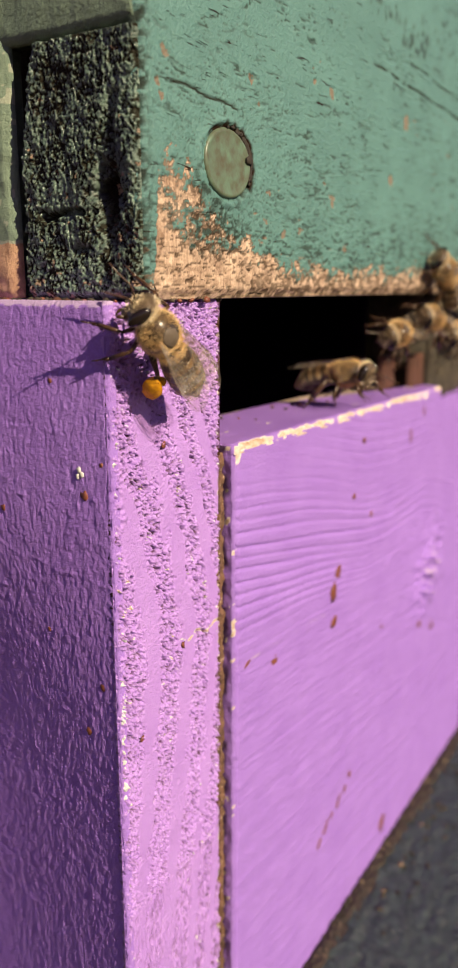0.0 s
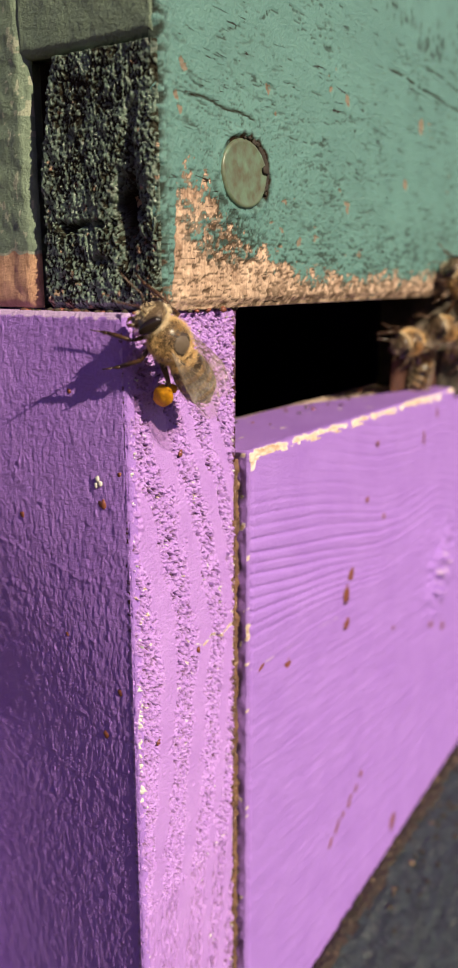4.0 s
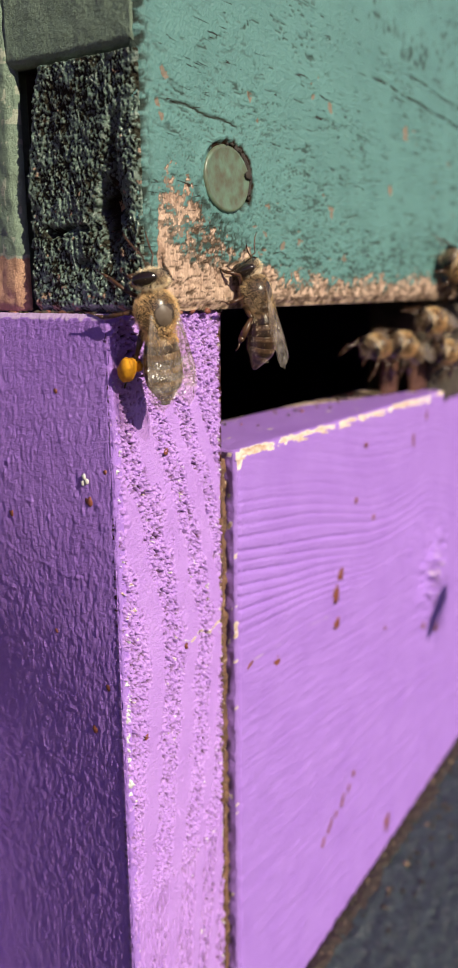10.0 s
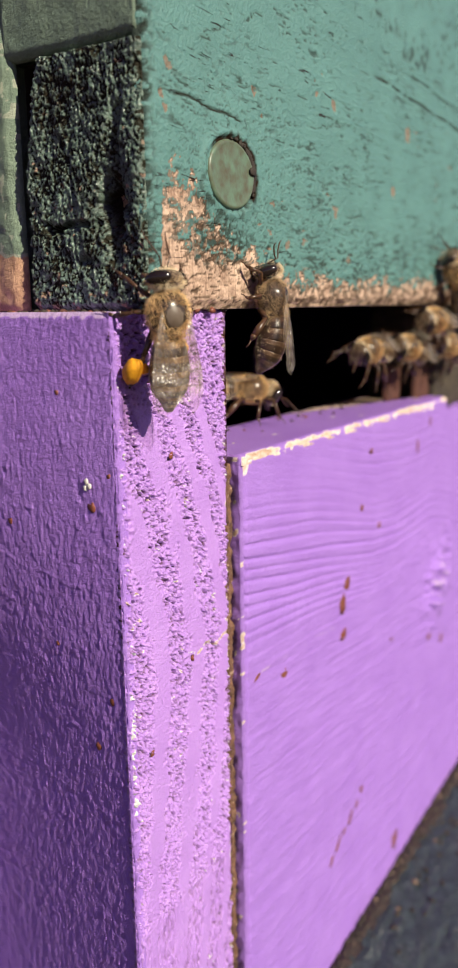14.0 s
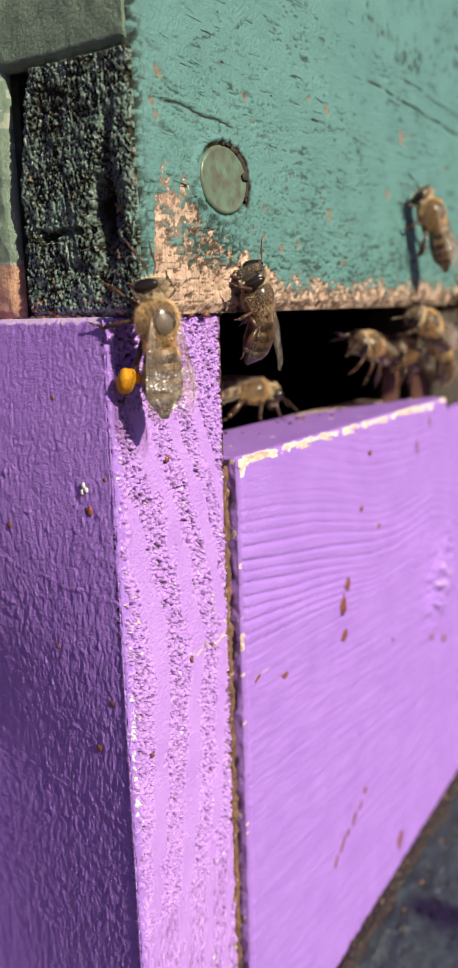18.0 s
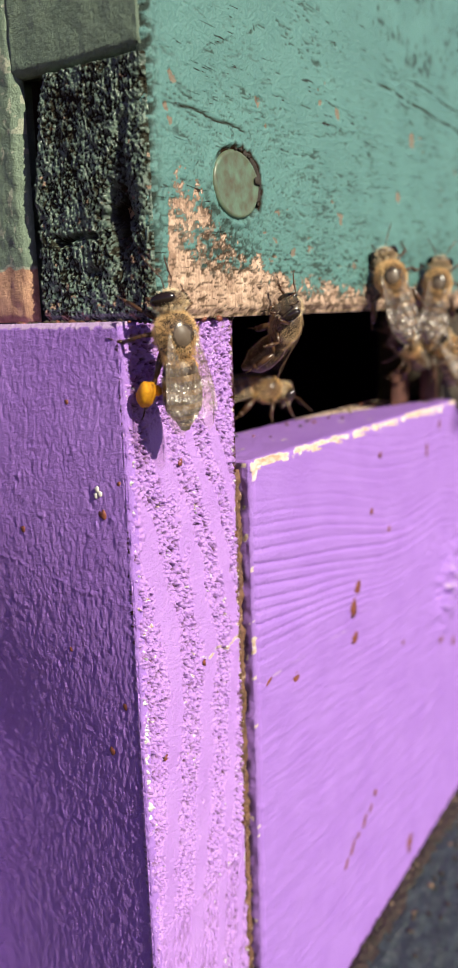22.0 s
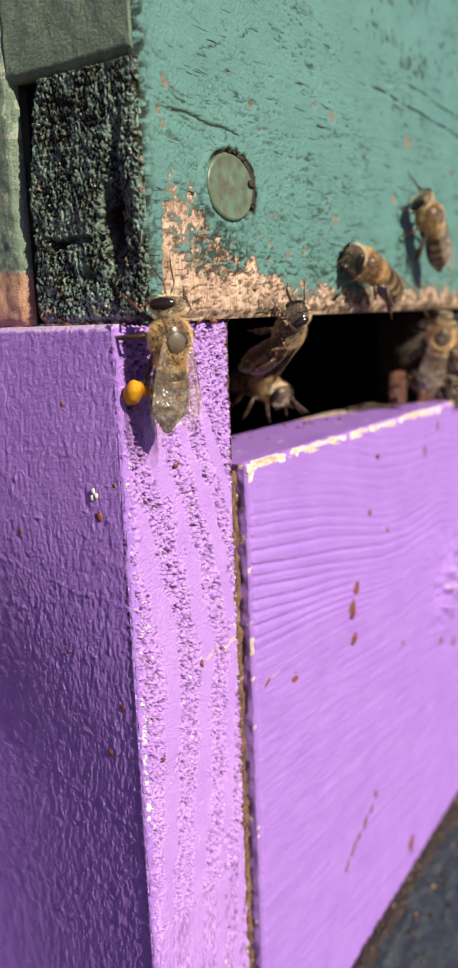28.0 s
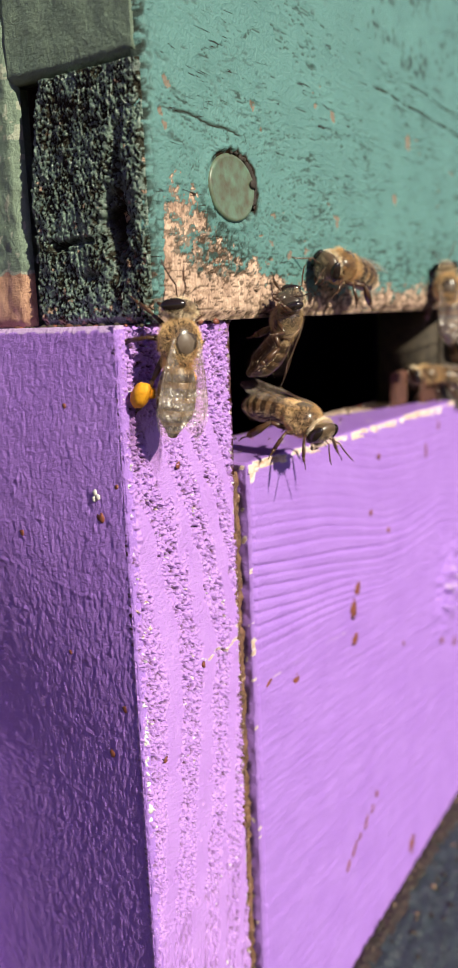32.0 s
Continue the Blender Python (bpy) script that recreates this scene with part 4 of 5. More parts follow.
def bee(label, seed, wings="folded", curl=10.0, pollen=False, legs=None, gaze=0.0, feel=(25, 25), fuzz=1.0, turn_head=0.0, hairy=1.0, stance=2.75, head_roll=0.0, wing_turns=None, size=BEE, pale=None, lift=-4, face=None, coat=None):
    """A worker honey bee: head along +x, back along +z, its feet near z = 0."""
    rng = random.Random(seed)
    root = thing("honey_bee", label, "bee", "honey bees at the hive entrance")
    mid = Vector((0, 0, 2.75))
    drop = stance - 2.75
    root.scale = (size, size, size)

    bm = bmesh.new()
    blob(bm, mid, (2.05, 1.85, 1.75), 0, seed, 0.05, 3)
    blob(bm, mid + Vector((-1.7, 0, 0.25)), (0.8, 1.2, 1.0), 0, seed + 2, 0.05, 2)
    thorax = part("thorax", bm, root, "", [CHITIN])
    bm = bmesh.new()
    bald = lambda n: n.z < 0.85 or abs(n.x - 0.02) > 0.46
    hairs(bm, rng, int(6200 * hairy), on_ellipsoid(mid, (1.95, 1.75, 1.7), bald), 0.58 * fuzz, 0.014, 0.6)
    hairs(bm, rng, int(700 * hairy), on_ellipsoid(mid + Vector((-1.9, 0, 0.2)), (0.8, 1.3, 1.1), lambda n: n.x < 0.3), 0.6, 0.022, 0.5)
    part("fur", bm, thorax, "dense tan fur", [coat or FUR])
    bm = bmesh.new()
    blob(bm, mid + Vector((-0.05, 0, 0.42)), (1.58, 1.44, 1.38), 0, seed, 0.02, 3)
    part("scutum", bm, thorax, "bare shiny grey-brown back", [SCUTUM])

    bend_r = 5.6 / max(radians(abs(curl)), 0.02)

    def bend(s):
        a = s / bend_r
        return Vector((-1.9 - bend_r * math.sin(a), 0, 2.85 - bend_r * (1 - math.cos(a)))), Vector((-math.cos(a), 0, -math.sin(a)))

    def girth(s):
        q = s / 6.6
        r = 1.78 * math.sin(math.pi * min(1, (q * 0.73 + 0.16))) ** 0.62
        return max(0.12, r * (1 - 0.55 * max(0, q - 0.72) / 0.28)), max(0.10, 0.90 * r * (1 - 0.55 * max(0, q - 0.72) / 0.28))

    bm = bmesh.new()
    lathe(bm, [(s, girth(s)[0] * 0.93, girth(s)[1] * 0.93) for s in (0.1, 0.6, 1.4, 2.4, 3.4, 4.4, 5.3, 6.1, 6.5)], bend, 16)
    abdomen = part("abdomen", bm, root, "striped tan and dark brown abdomen", [BAND_DARK])
    cuts = (0.25, 1.45, 2.7, 3.9, 5.0, 5.85, 6.62)
    for a, b in zip(cuts, cuts[1:]):
        bm = bmesh.new()
        w = b - a
        prof, mats = [], []
        for q, k, m in ((0.0, 0.985, 1), (0.12, 1.0, 1), (0.40, 1.012, 1), (0.46, 1.012, 0), (0.80, 1.015, 0), (0.95, 1.015, 0), (1.03, 1.0, 0), (1.05, 0.96, 0)):
            s = a + w * q
            gy, gz = girth(min(s, 6.55))
            prof.append((s, gy * k, gz * k))
            mats.append(m)
        if b == cuts[-1]:
            prof += [(b + 0.12, prof[-1][1] * 0.62, prof[-1][2] * 0.62), (b + 0.18, 0.12, 0.10)]
            mats += [0, 0]
        lathe(bm, prof, bend, 22, mats)
        part("segment", bm, abdomen, "", [BAND_DARK, pale or BAND_TAN])
    bm = bmesh.new()

    def on_abdomen(rr):
        s, a = rr.uniform(0.15, 6.2), rr.uniform(-0.5, math.pi + 0.5)
        for c in cuts[:-1]:
            if c < s and rr.random() < 0.5:
                s = c + (s - c) * 0.4 if s - c < 1.2 else s
        p, d = bend(s)
        gy, gz = girth(s)
        up = Vector((-d.z, 0, d.x)) * -1
        out = Vector((0, 1, 0)) * math.cos(a) / gy + up * math.sin(a) / gz
        return p + Vector((0, 1, 0)) * gy * math.cos(a) + up * gz * math.sin(a), out.normalized() + 1.3 * d

    hairs(bm, rng, int((250 if face else 520) * hairy), on_abdomen, 0.24, 0.012, 0.3)

    def under_abdomen(rr):
        s, a = rr.uniform(0.3, 6.3), rr.uniform(math.pi, 2 * math.pi)
        p, d = bend(s)
        gy, gz = girth(s)
        up = Vector((-d.z, 0, d.x)) * -1
        return p + Vector((0, 1, 0)) * gy * math.cos(a) + up * gz * math.sin(a), (Vector((0, 1, 0)) * math.cos(a) + up * math.sin(a)) + 1.2 * d

    hairs(bm, rng, int((250 if face else 520) * hairy), under_abdomen, 0.34, 0.010, 0.4)
    part("fur", bm, abdomen, "short pale hair", [FUR_PALE])

    # head
    neck = mid + Vector((2.0, 0, -0.15))
    hm = Matrix.Translation(neck) @ Matrix.Rotation(radians(turn_head), 4, "Z") @ Matrix.Rotation(radians(head_roll), 4, "X") @ Matrix.Rotation(radians(gaze), 4, "Y")
    spin = hm.to_3x3()
    bm = bmesh.new()
    blob(bm, hm @ Vector((0.85, 0, 0.05)), (0.85, 1.72, 1.45), 0, seed + 5, 0.04, 3, spin)
    blob(bm, hm @ Vector((1.15, 0, -1.0)), (0.55, 0.75, 0.75), 0, seed + 6, 0.04, 2, spin)
    head = part("head", bm, root, "brown head with pale facial hair", [face or HEAD])
    for side in (-1, 1):
        bm = bmesh.new()
        blob(bm, hm @ Vector((0.98, side * 1.42, 0.12)), (0.60, 0.50, 1.16), 0, seed, 0.01, 3, spin @ Matrix.Rotation(radians(side * 10), 3, "X"))
        part("eye", bm, head, "large glossy black compound eye", [EYE])
        bm = bmesh.new()
        a = hm @ Vector((1.55, side * 0.38, 0.05))
        yaw, lift = radians(feel[0] * side), radians(feel[1] + rng.uniform(-12, 12))
        d = spin @ Vector((math.cos(yaw) * math.cos(lift), math.sin(yaw), math.sin(lift)))
        e = (d + spin @ Vector((0.6, side * 0.35, -0.85))).normalized()
        b = a + d * 1.3
        tube(bm, [a, a + d * 0.6, b, b + e * 0.2, b + e * 0.9, b + (e + d * 0.1) * 1.8, b + (e + d * 0.2) * 2.1], [0.085, 0.065, 0.065, 0.075, 0.08, 0.075, 0.04], 7)
        part("antenna", bm, head, "", [LEG])
        bm = bmesh.new()
        tube(bm, [hm @ Vector((1.3, side * 0.5, -1.35)), hm @ Vector((1.5, side * 0.45, -1.8)), hm @ Vector((1.55, side * 0.08, -2.05))], [0.2, 0.18, 0.05], 6)
        part("mandible", bm, head, "", [LEG])
    bm = bmesh.new()
    hairs(bm, rng, int(1000 * hairy), on_ellipsoid(hm @ Vector((0.85, 0, 0.05)), (0.85, 1.55, 1.45), lambda n: n.x < -0.1 or n.z > 0.72 or (n.z > 0.1 and abs(n.y) < 0.4 and n.z < 0.45)), 0.45, 0.020, 0.5)
    hairs(bm, rng, int((90 if face else 380) * hairy), on_ellipsoid(hm @ Vector((0.85, 0, 0.05)), (0.85, 1.55, 1.45), lambda n: n.x > -0.1 and abs(n.y) < 0.62), 0.26, 0.013, 0.5)
    part("fur", bm, head, "pale facial hair", [FUR_PALE])

    # legs: hip, reach and foot for each pair; the set may be widened or drawn in
    reach = legs or {}
    for pair, (hip, knee, ankle, foot, fat) in enumerate((
            ((1.15, 0.75, 1.6), (2.2, 2.2, 2.1), (2.9, 2.9, 0.8), (3.9, 3.1, 0.05), 0.17),
            ((0.1, 0.85, 1.4), (0.2, 2.8, 2.0), (-0.2, 3.7, 0.7), (0.3, 4.6, 0.05), 0.19),
            ((-1.2, 0.75, 1.4), (-2.2, 2.5, 2.3), (-4.0, 3.0, 1.0), (-5.2, 3.7, 0.05), 0.24))):
        for side in (-1, 1):
            shift = Vector(reach.get((pair, side), (0, 0, 0)))
            j = [Vector((x + rng.uniform(-0.25, 0.25) * (n > 0), side * (y + rng.uniform(-0.2, 0.2) * (n > 0)), z)) for n, (x, y, z) in enumerate((hip, knee, ankle, foot))]
            j = [j[0], j[1] + shift * 0.45 - Vector((0, 0, drop * 0.2)), j[2] + shift * 0.8 - Vector((0, 0, drop * 0.7)), j[3] + shift - Vector((0, 0, drop))]
            bm = bmesh.new()
            tube(bm, [j[0], j[0].lerp(j[1], 0.5), j[1]], [fat * 1.1, fat * 1.35, fat * 0.8], 7)
            w = 1.75 if pair == 2 else 1.15
            tube(bm, [j[1], j[1].lerp(j[2], 0.6), j[2]], [fat * 0.75, fat * w, fat * w * 0.95], 7)
            k = j[2].lerp(j[3], 0.42)
            tube(bm, [j[2], j[2].lerp(k, 0.5), k], [fat * w * 0.8, fat * w * 0.85, fat * 0.5], 7)
            tube(bm, [k, k.lerp(j[3], 0.6) + Vector((0, 0, 0.12)), j[3]], [fat * 0.42, fat * 0.36, fat * 0.3], 5)
            hairs(bm, rng, int(46 * hairy), lambda r, p=j: (p[1].lerp(p[2], r.random()), Vector((r.uniform(-1, 1), r.uniform(-1, 1), r.uniform(-1, 1)))), 0.45, 0.02, 0.2)
            leg = part("leg", bm, root, "", [LEG])
            if pollen and pair == 2:
                bm = bmesh.new()
                c = j[1].lerp(j[2], 0.62)
                axis = (j[2] - j[1]).normalized().to_track_quat("X", "Z").to_matrix()
                blob(bm, c + Vector((0, side * 0.45, 0.15)), (1.45, 0.85, 0.95), 0, seed + side, 0.14, 3, axis)
                blob(bm, c + axis @ Vector((-0.7, side * 0.4, 0.4)), (0.5, 0.4, 0.42), 0, seed + 9, 0.3, 2)
                part("pollen_basket", bm, leg, "bright orange pollen load", [POLLEN])

    # wings
    for side in (-1, 1):
        sweep = wing_turns[side > 0] if wing_turns else WINGS[wings]
        for n, (length, width, hinge) in enumerate(((8.9, 2.75, (0.35, 1.30, 4.25)), (6.2, 2.1, (-0.75, 1.35, 4.1)))):
            turn = sweep[n] + rng.uniform(-3, 3)
            m = Matrix.Translation((hinge[0], hinge[1] * side, hinge[2] + 0.07 * side)) @ Matrix.Rotation(radians(side * turn), 4, "Z") @ Matrix.Rotation(radians({"folded": lift, "roof": lift}.get(wings, -14)), 4, "Y") @ Matrix.Rotation(radians(side * (7 if wings == "folded" else 16)), 4, "X")
            edge = []
            count = 26
            for k in range(count):
                q = k / (count - 1)
                edge.append((length * q, width * 0.10 * math.sin(math.pi * q) - 0.50 * width * (1 - math.sqrt(max(0.0, 1 - (max(0, q - 0.72) / 0.28) ** 2)))))
            for k in range(count):
                q = 1 - k / (count - 1)
                full = (q / 0.66) ** 0.75 if q < 0.66 else math.sqrt(max(0.0, 1 - ((q - 0.66) / 0.34) ** 2))
                edge.append((length * q, -width * max(full * (0.42 + 0.58 * min(1, q / 0.5)), 0.08 if q < 0.3 else 0.51 * (q > 0.8))))
            bm = bmesh.new()
            put = lambda x, y: (m @ Vector((x, -side * y, 0.10 * math.sin(x * 1.3 + y) + 0.05 * math.sin(3 * y)))) * MM
            upper, lower = edge[:count], edge[count:][::-1]
            grid = [[bm.verts.new(put(u[0], u[1] + (l[1] - u[1]) * c / 6)) for c in range(7)] for u, l in zip(upper, lower)]
            for r, q in zip(grid, grid[1:]):
                for c in range(6):
                    f = bm.faces.new((r[c], q[c], q[c + 1], r[c + 1]))
                    f.smooth = True
            wing = part("wing", bm, root, "clear brownish wing with dark veins", [WING])
            bm = bmesh.new()
            at = lambda q, c: put(length * q, (upper[round(q * (count - 1))][1] + (lower[round(q * (count - 1))][1] - upper[round(q * (count - 1))][1]) * c)) / MM
            for line in (((0, 0), (0.3, 0), (0.6, 0), (0.95, 0.05)), ((0, 0.1), (0.3, 0.12), (0.55, 0.15), (0.8, 0.12)), ((0, 0.2), (0.25, 0.45), (0.5, 0.5), (0.8, 0.55)),
                         ((0.1, 0.3), (0.3, 0.75), (0.5, 0.85)), ((0.5, 0.15), (0.5, 0.5)), ((0.7, 0.13), (0.64, 0.52)), ((0.3, 0.12), (0.34, 0.47)), ((0.48, 0.5), (0.5, 0.85), (0.62, 0.95))):
                tube(bm, [at(q, c) for q, c in line], [0.02] * len(line), 4)
            part("vein_net", bm, wing, "", [VEIN])
    return root


def stand_at(size, x, y, z, fx, fy, fz, ux, uy, uz):
    """A bee's pose from its middle in millimetres, the way that it faces and the way of its back."""
    f = Vector((fx, fy, fz)).normalized()
    u = Vector((ux, uy, uz))
    u = (u - f * u.dot(f)).normalized()
    m = Matrix((f, u.cross(f), u)).transposed()
    return Matrix.Translation((Vector((x, y, z)) - m @ Vector((0, 0, 2.75 * size))) * MM) @ m.to_4x4()


TRACKS = []
pollen_bee = bee("honey bee with full orange pollen baskets on the purple post", 11, "folded", 8.0, True, gaze=16, head_roll=40, turn_head=-8, feel=(22, 5), hairy=1.1, fuzz=0.75, stance=4.5, size=1.0, lift=-9, wing_turns=((171, 168), (173, 171)), legs={(2, 1): (-2.5, -1.0, 0.3), (2, -1): (-0.6, 2.3, -0.6)})
TRACKS.append((pollen_bee, [
    (0, 1.32, -4.8, -2.6, -0.71, 0.01, 0.7, -0.17, -0.97, -0.15),
    (2, 0.64, -4.8, -2.64, -0.74, -0.02, 0.68, -0.13, -0.98, -0.17),
    (3.5, 0.34, -4.8, -2.33, -0.71, 0.01, 0.7, -0.16, -0.98, -0.15),
    (5.5, 0.07, -4.8, -1.36, -0.72, 0.03, 0.69, -0.14, -0.98, -0.11),
    (6.5, 0.89, -4.8, -0.71, -0.63, 0.11, 0.77, -0.25, -0.97, -0.06),
    (7.5, 1.41, -4.8, -0.32, -0.51, 0.02, 0.86, -0.29, -0.94, -0.15),
    (8, 1.23, -4.8, -0.33, -0.48, -0.02, 0.88, -0.3, -0.94, -0.19),
    (9, 1.05, -4.8, -0.25, -0.35, -0.07, 0.93, -0.37, -0.91, -0.21),
    (10, 1.02, -4.8, 0.22, -0.21, -0.04, 0.98, -0.44, -0.89, -0.14),
    (11, 0.63, -4.8, 0.43, -0.16, -0.06, 0.99, -0.47, -0.87, -0.13),
    (13, 1.38, -4.8, -0.27, -0.14, -0.1, 0.98, -0.48, -0.86, -0.16),
    (14.5, 1.91, -4.8, -0.2, -0.09, -0.06, 0.99, -0.5, -0.86, -0.09),
    (17, 1.11, -4.8, -0.35, -0.13, -0.03, 0.99, -0.48, -0.87, -0.09),
    (20, 1.98, -4.8, -0.82, -0.1, -0.02, 0.99, -0.48, -0.87, -0.07),
    (22, 1.79, -4.8, -1.18, -0.12, 0.02, 0.99, -0.48, -0.88, -0.04),
    (25, 1.24, -4.8, -1.62, -0.16, 0.02, 0.99, -0.47, -0.88, -0.06),
    (28, 1.89, -4.8, -1.41, -0.09, -0.14, 0.99, -0.49, -0.86, -0.16),
    (29, 2.26, -4.8, -1.54, -0, -0.13, 0.99, -0.51, -0.85, -0.11),
    (31, 3.11, -4.8, -1.36, 0.23, -0, 0.97, -0.5, -0.86, 0.11),
    (32, 2.93, -4.8, -1.59, 0.05, -0.09, 0.99, -0.51, -0.86, -0.06),
]))
hanging_bee = bee("honey bee clinging head-up to the worn green edge", 23, "roof", 34.0, gaze=10, turn_head=14, feel=(24, 78), hairy=1.0, fuzz=0.7, size=0.98, pale=BAND_BROWN, face=CHITIN, coat=FUR_BROWN)
TRACKS.append((hanging_bee, [
    (0, 26, 40, -9, 0.2, -1, 0, 0, 0, 1),
    (5.5, 26, 22, -9, 0.2, -1, 0, 0, 0, 1),
    (6.5, 36.07, 8, -8.2, 0.99, 0, -0.15, 0.2, -0.3, 1),
    (7.2, 32.99, 5, -6.5, 0.96, 0, 0.29, 0.5, -0.5, 0.7),
    (8, 26.48, 1, -4.8, -0.27, 0, 0.96, 0.7, -0.7, 0.1),
    (9, 21.58, -2, -1.57, -0.49, -0.04, 0.87, 0.02, -1, -0.03),
    (10, 20.6, -3.2, 1.67, -0.15, 0.18, 0.97, 0.27, -0.94, 0.21),
    (11, 20.89, -3.2, 1.99, -0.4, -0.04, 0.91, 0.38, -0.91, 0.13),
    (13, 22.25, -3.2, 1.1, 0.01, 0.09, 1, 0.37, -0.92, 0.08),
    (14.5, 23, -3.2, 1.25, 0.05, 0.1, 0.99, 0.37, -0.92, 0.08),
    (17, 21.61, -3.2, 1.6, -0.36, -0.1, 0.93, 0.4, -0.91, 0.05),
    (20, 21.03, -3.2, 0.91, -0.51, -0.25, 0.82, 0.59, -0.8, 0.12),
    (21.2, 21.87, -3.2, 0.56, -0.52, -0.33, 0.79, 0.64, -0.76, 0.1),
    (21.7, 24.19, -3.2, -0.87, -0.34, -0.61, 0.72, 0.69, -0.68, -0.25),
    (22.4, 24.55, -3.2, -1.35, -0.35, -0.65, 0.67, 0.65, -0.68, -0.32),
    (23.2, 25.55, -3.2, -1.99, -0.35, -0.69, 0.63, 0.63, -0.67, -0.39),
    (25, 25.66, -3.2, -2.41, -0.38, -0.73, 0.57, 0.59, -0.66, -0.46),
    (28, 26.41, -3.2, -1.72, -0.22, -0.74, 0.63, 0.72, -0.56, -0.4),
    (29, 25.11, -3.2, -1.51, -0.14, -0.7, 0.7, 0.79, -0.5, -0.34),
    (30, 25.84, -3.2, -1.71, -0.09, -0.69, 0.72, 0.82, -0.46, -0.34),
    (31, 25.91, -3.2, -1.06, -0.15, -0.62, 0.77, 0.79, -0.54, -0.29),
    (32, 25.48, -3.2, -0.32, -0.2, -0.5, 0.84, 0.69, -0.68, -0.25),
]))
sill_bee = bee("honey bee standing on the purple entrance sill", 31, "roof", 20.0, gaze=35, hairy=1.2, fuzz=0.8, stance=3.8)
TRACKS.append((sill_bee, [
    (0, 30, 60, -13.2, 1, -0.5, 0, 0, 0, 1),
    (9, 30, 45, -13.2, 0.5, -1, 0, 0, 0, 1),
    (10, 27, 22, -13.2, 0.5, -1, 0, 0, 0, 1),
    (10.5, 39.4, 11, -10.77, 0.74, -0.67, -0.05, -0.1, -0.1, 1),
    (11, 43.07, 12, -11.1, 0.6, -0.8, -0.15, -0.1, -0.1, 1),
    (12, 41.32, 11.5, -11.06, 0.65, -0.75, -0.1, -0.1, -0.1, 1),
    (13, 41.73, 11.5, -11.08, 0.74, -0.67, -0.05, -0.1, -0.1, 1),
    (14.5, 43.62, 11, -11.14, 0.74, -0.67, -0.05, -0.1, -0.1, 1),
    (17, 49.87, 14.6, -11.53, 0.72, -0.69, -0.05, -0.1, -0.1, 1),
    (18, 49.95, 14.6, -11.73, 0.72, -0.69, -0.05, -0.1, -0.1, 1),
    (19, 51.3, 14.6, -11.59, 0.74, -0.67, -0.08, -0.1, -0.1, 1),
    (20, 52.63, 14.6, -11.41, 0.74, -0.67, -0.05, -0.1, -0.1, 1),
    (22, 50.63, 14.6, -11.18, 0.68, -0.73, -0.05, -0.1, -0.1, 1),
    (24, 51.03, 14.6, -11.16, 0.7, -0.7, -0.05, -0.1, -0.1, 1),
    (25.5, 50.84, 14.6, -11.12, 0.6, -0.8, -0.05, -0.1, -0.1, 1),
    (27.5, 51.61, 14.6, -10.71, -0.3, -0.95, -0.1, -0.1, -0.1, 1),
    (28.3, 51.73, 14.6, -10.81, -0.25, -0.95, -0.12, -0.1, -0.1, 1),
    (29, 46.48, 11.5, -10.62, 0.1, -0.95, -0.25, -0.1, -0.1, 1),
    (29.5, 33.25, 1.84, -11.6, -0.5, -0.82, -0.27, -0.12, -0.24, 0.96),
    (30, 25.91, -2.85, -11.6, -0.41, -0.83, -0.37, -0.15, -0.34, 0.93),
    (31, 23.72, -5.57, -11.6, -0.28, -0.91, -0.31, -0.09, -0.3, 0.95),
    (32, 26.93, -4.25, -11.6, -0.19, -0.95, -0.25, -0.05, -0.25, 0.97),
]))
walking_bee = bee("striped honey bee walking along the entrance sill", 41, "roof", 16.0, gaze=25, fuzz=0.8, stance=4.2)
TRACKS.append((walking_bee, [
    (0, 54.82, 0.96, -11, -0.1, -0.98, 0.18, 0.05, 0.17, 0.98),
    (1, 52.96, -1.03, -11, 0, -0.97, 0.25, 0.04, 0.25, 0.97),
    (2, 52.87, -3.28, -11, 0.09, -0.97, 0.21, 0.02, 0.22, 0.98),
    (3, 83.71, 3, -10.47, 0.98, -0, 0.18, 0, -0.6, 1),
    (3.5, 88.18, 3, -8.75, 0.83, -0, 0.56, 0.2, -1, 0.2),
    (5.5, 82.79, 3, -9.38, -0.97, 0, 0.25, 0, -0.7, 0.7),
    (9, 73.38, 3, -7.55, -0.99, 0, 0.11, -0.2, -0.6, 0.8),
    (11, 68.36, 3, -7.08, -1, 0, 0.08, -0.2, -0.5, 0.8),
    (13, 65.43, 3, -6.88, -1, 0, 0.07, -0.2, -0.5, 0.8),
    (17, 64.77, 3, -6.82, -1, -0, 0.01, -0.2, -0.5, 0.8),
    (19, 69.61, 3, -5.09, -0.87, 0, 0.49, 0.2, -0.9, 0.3),
    (22, 78.92, 3, -6.2, -0.9, 0, 0.43, 0.2, -0.9, 0.3),
    (25.5, 82.25, 3, -7.41, -0.93, 0, 0.37, 0.2, -0.9, 0.3),
    (28, 91.66, 3, -12.6, -0.8, 0.59, 0.11, 0.03, -0.14, 0.99),
    (30, 91.72, 3, -12.38, -0.77, 0.63, 0.06, -0.01, -0.1, 0.99),
    (32, 90.79, 3, -11.84, -0.78, 0.61, 0.14, 0.06, -0.16, 0.99),
]))
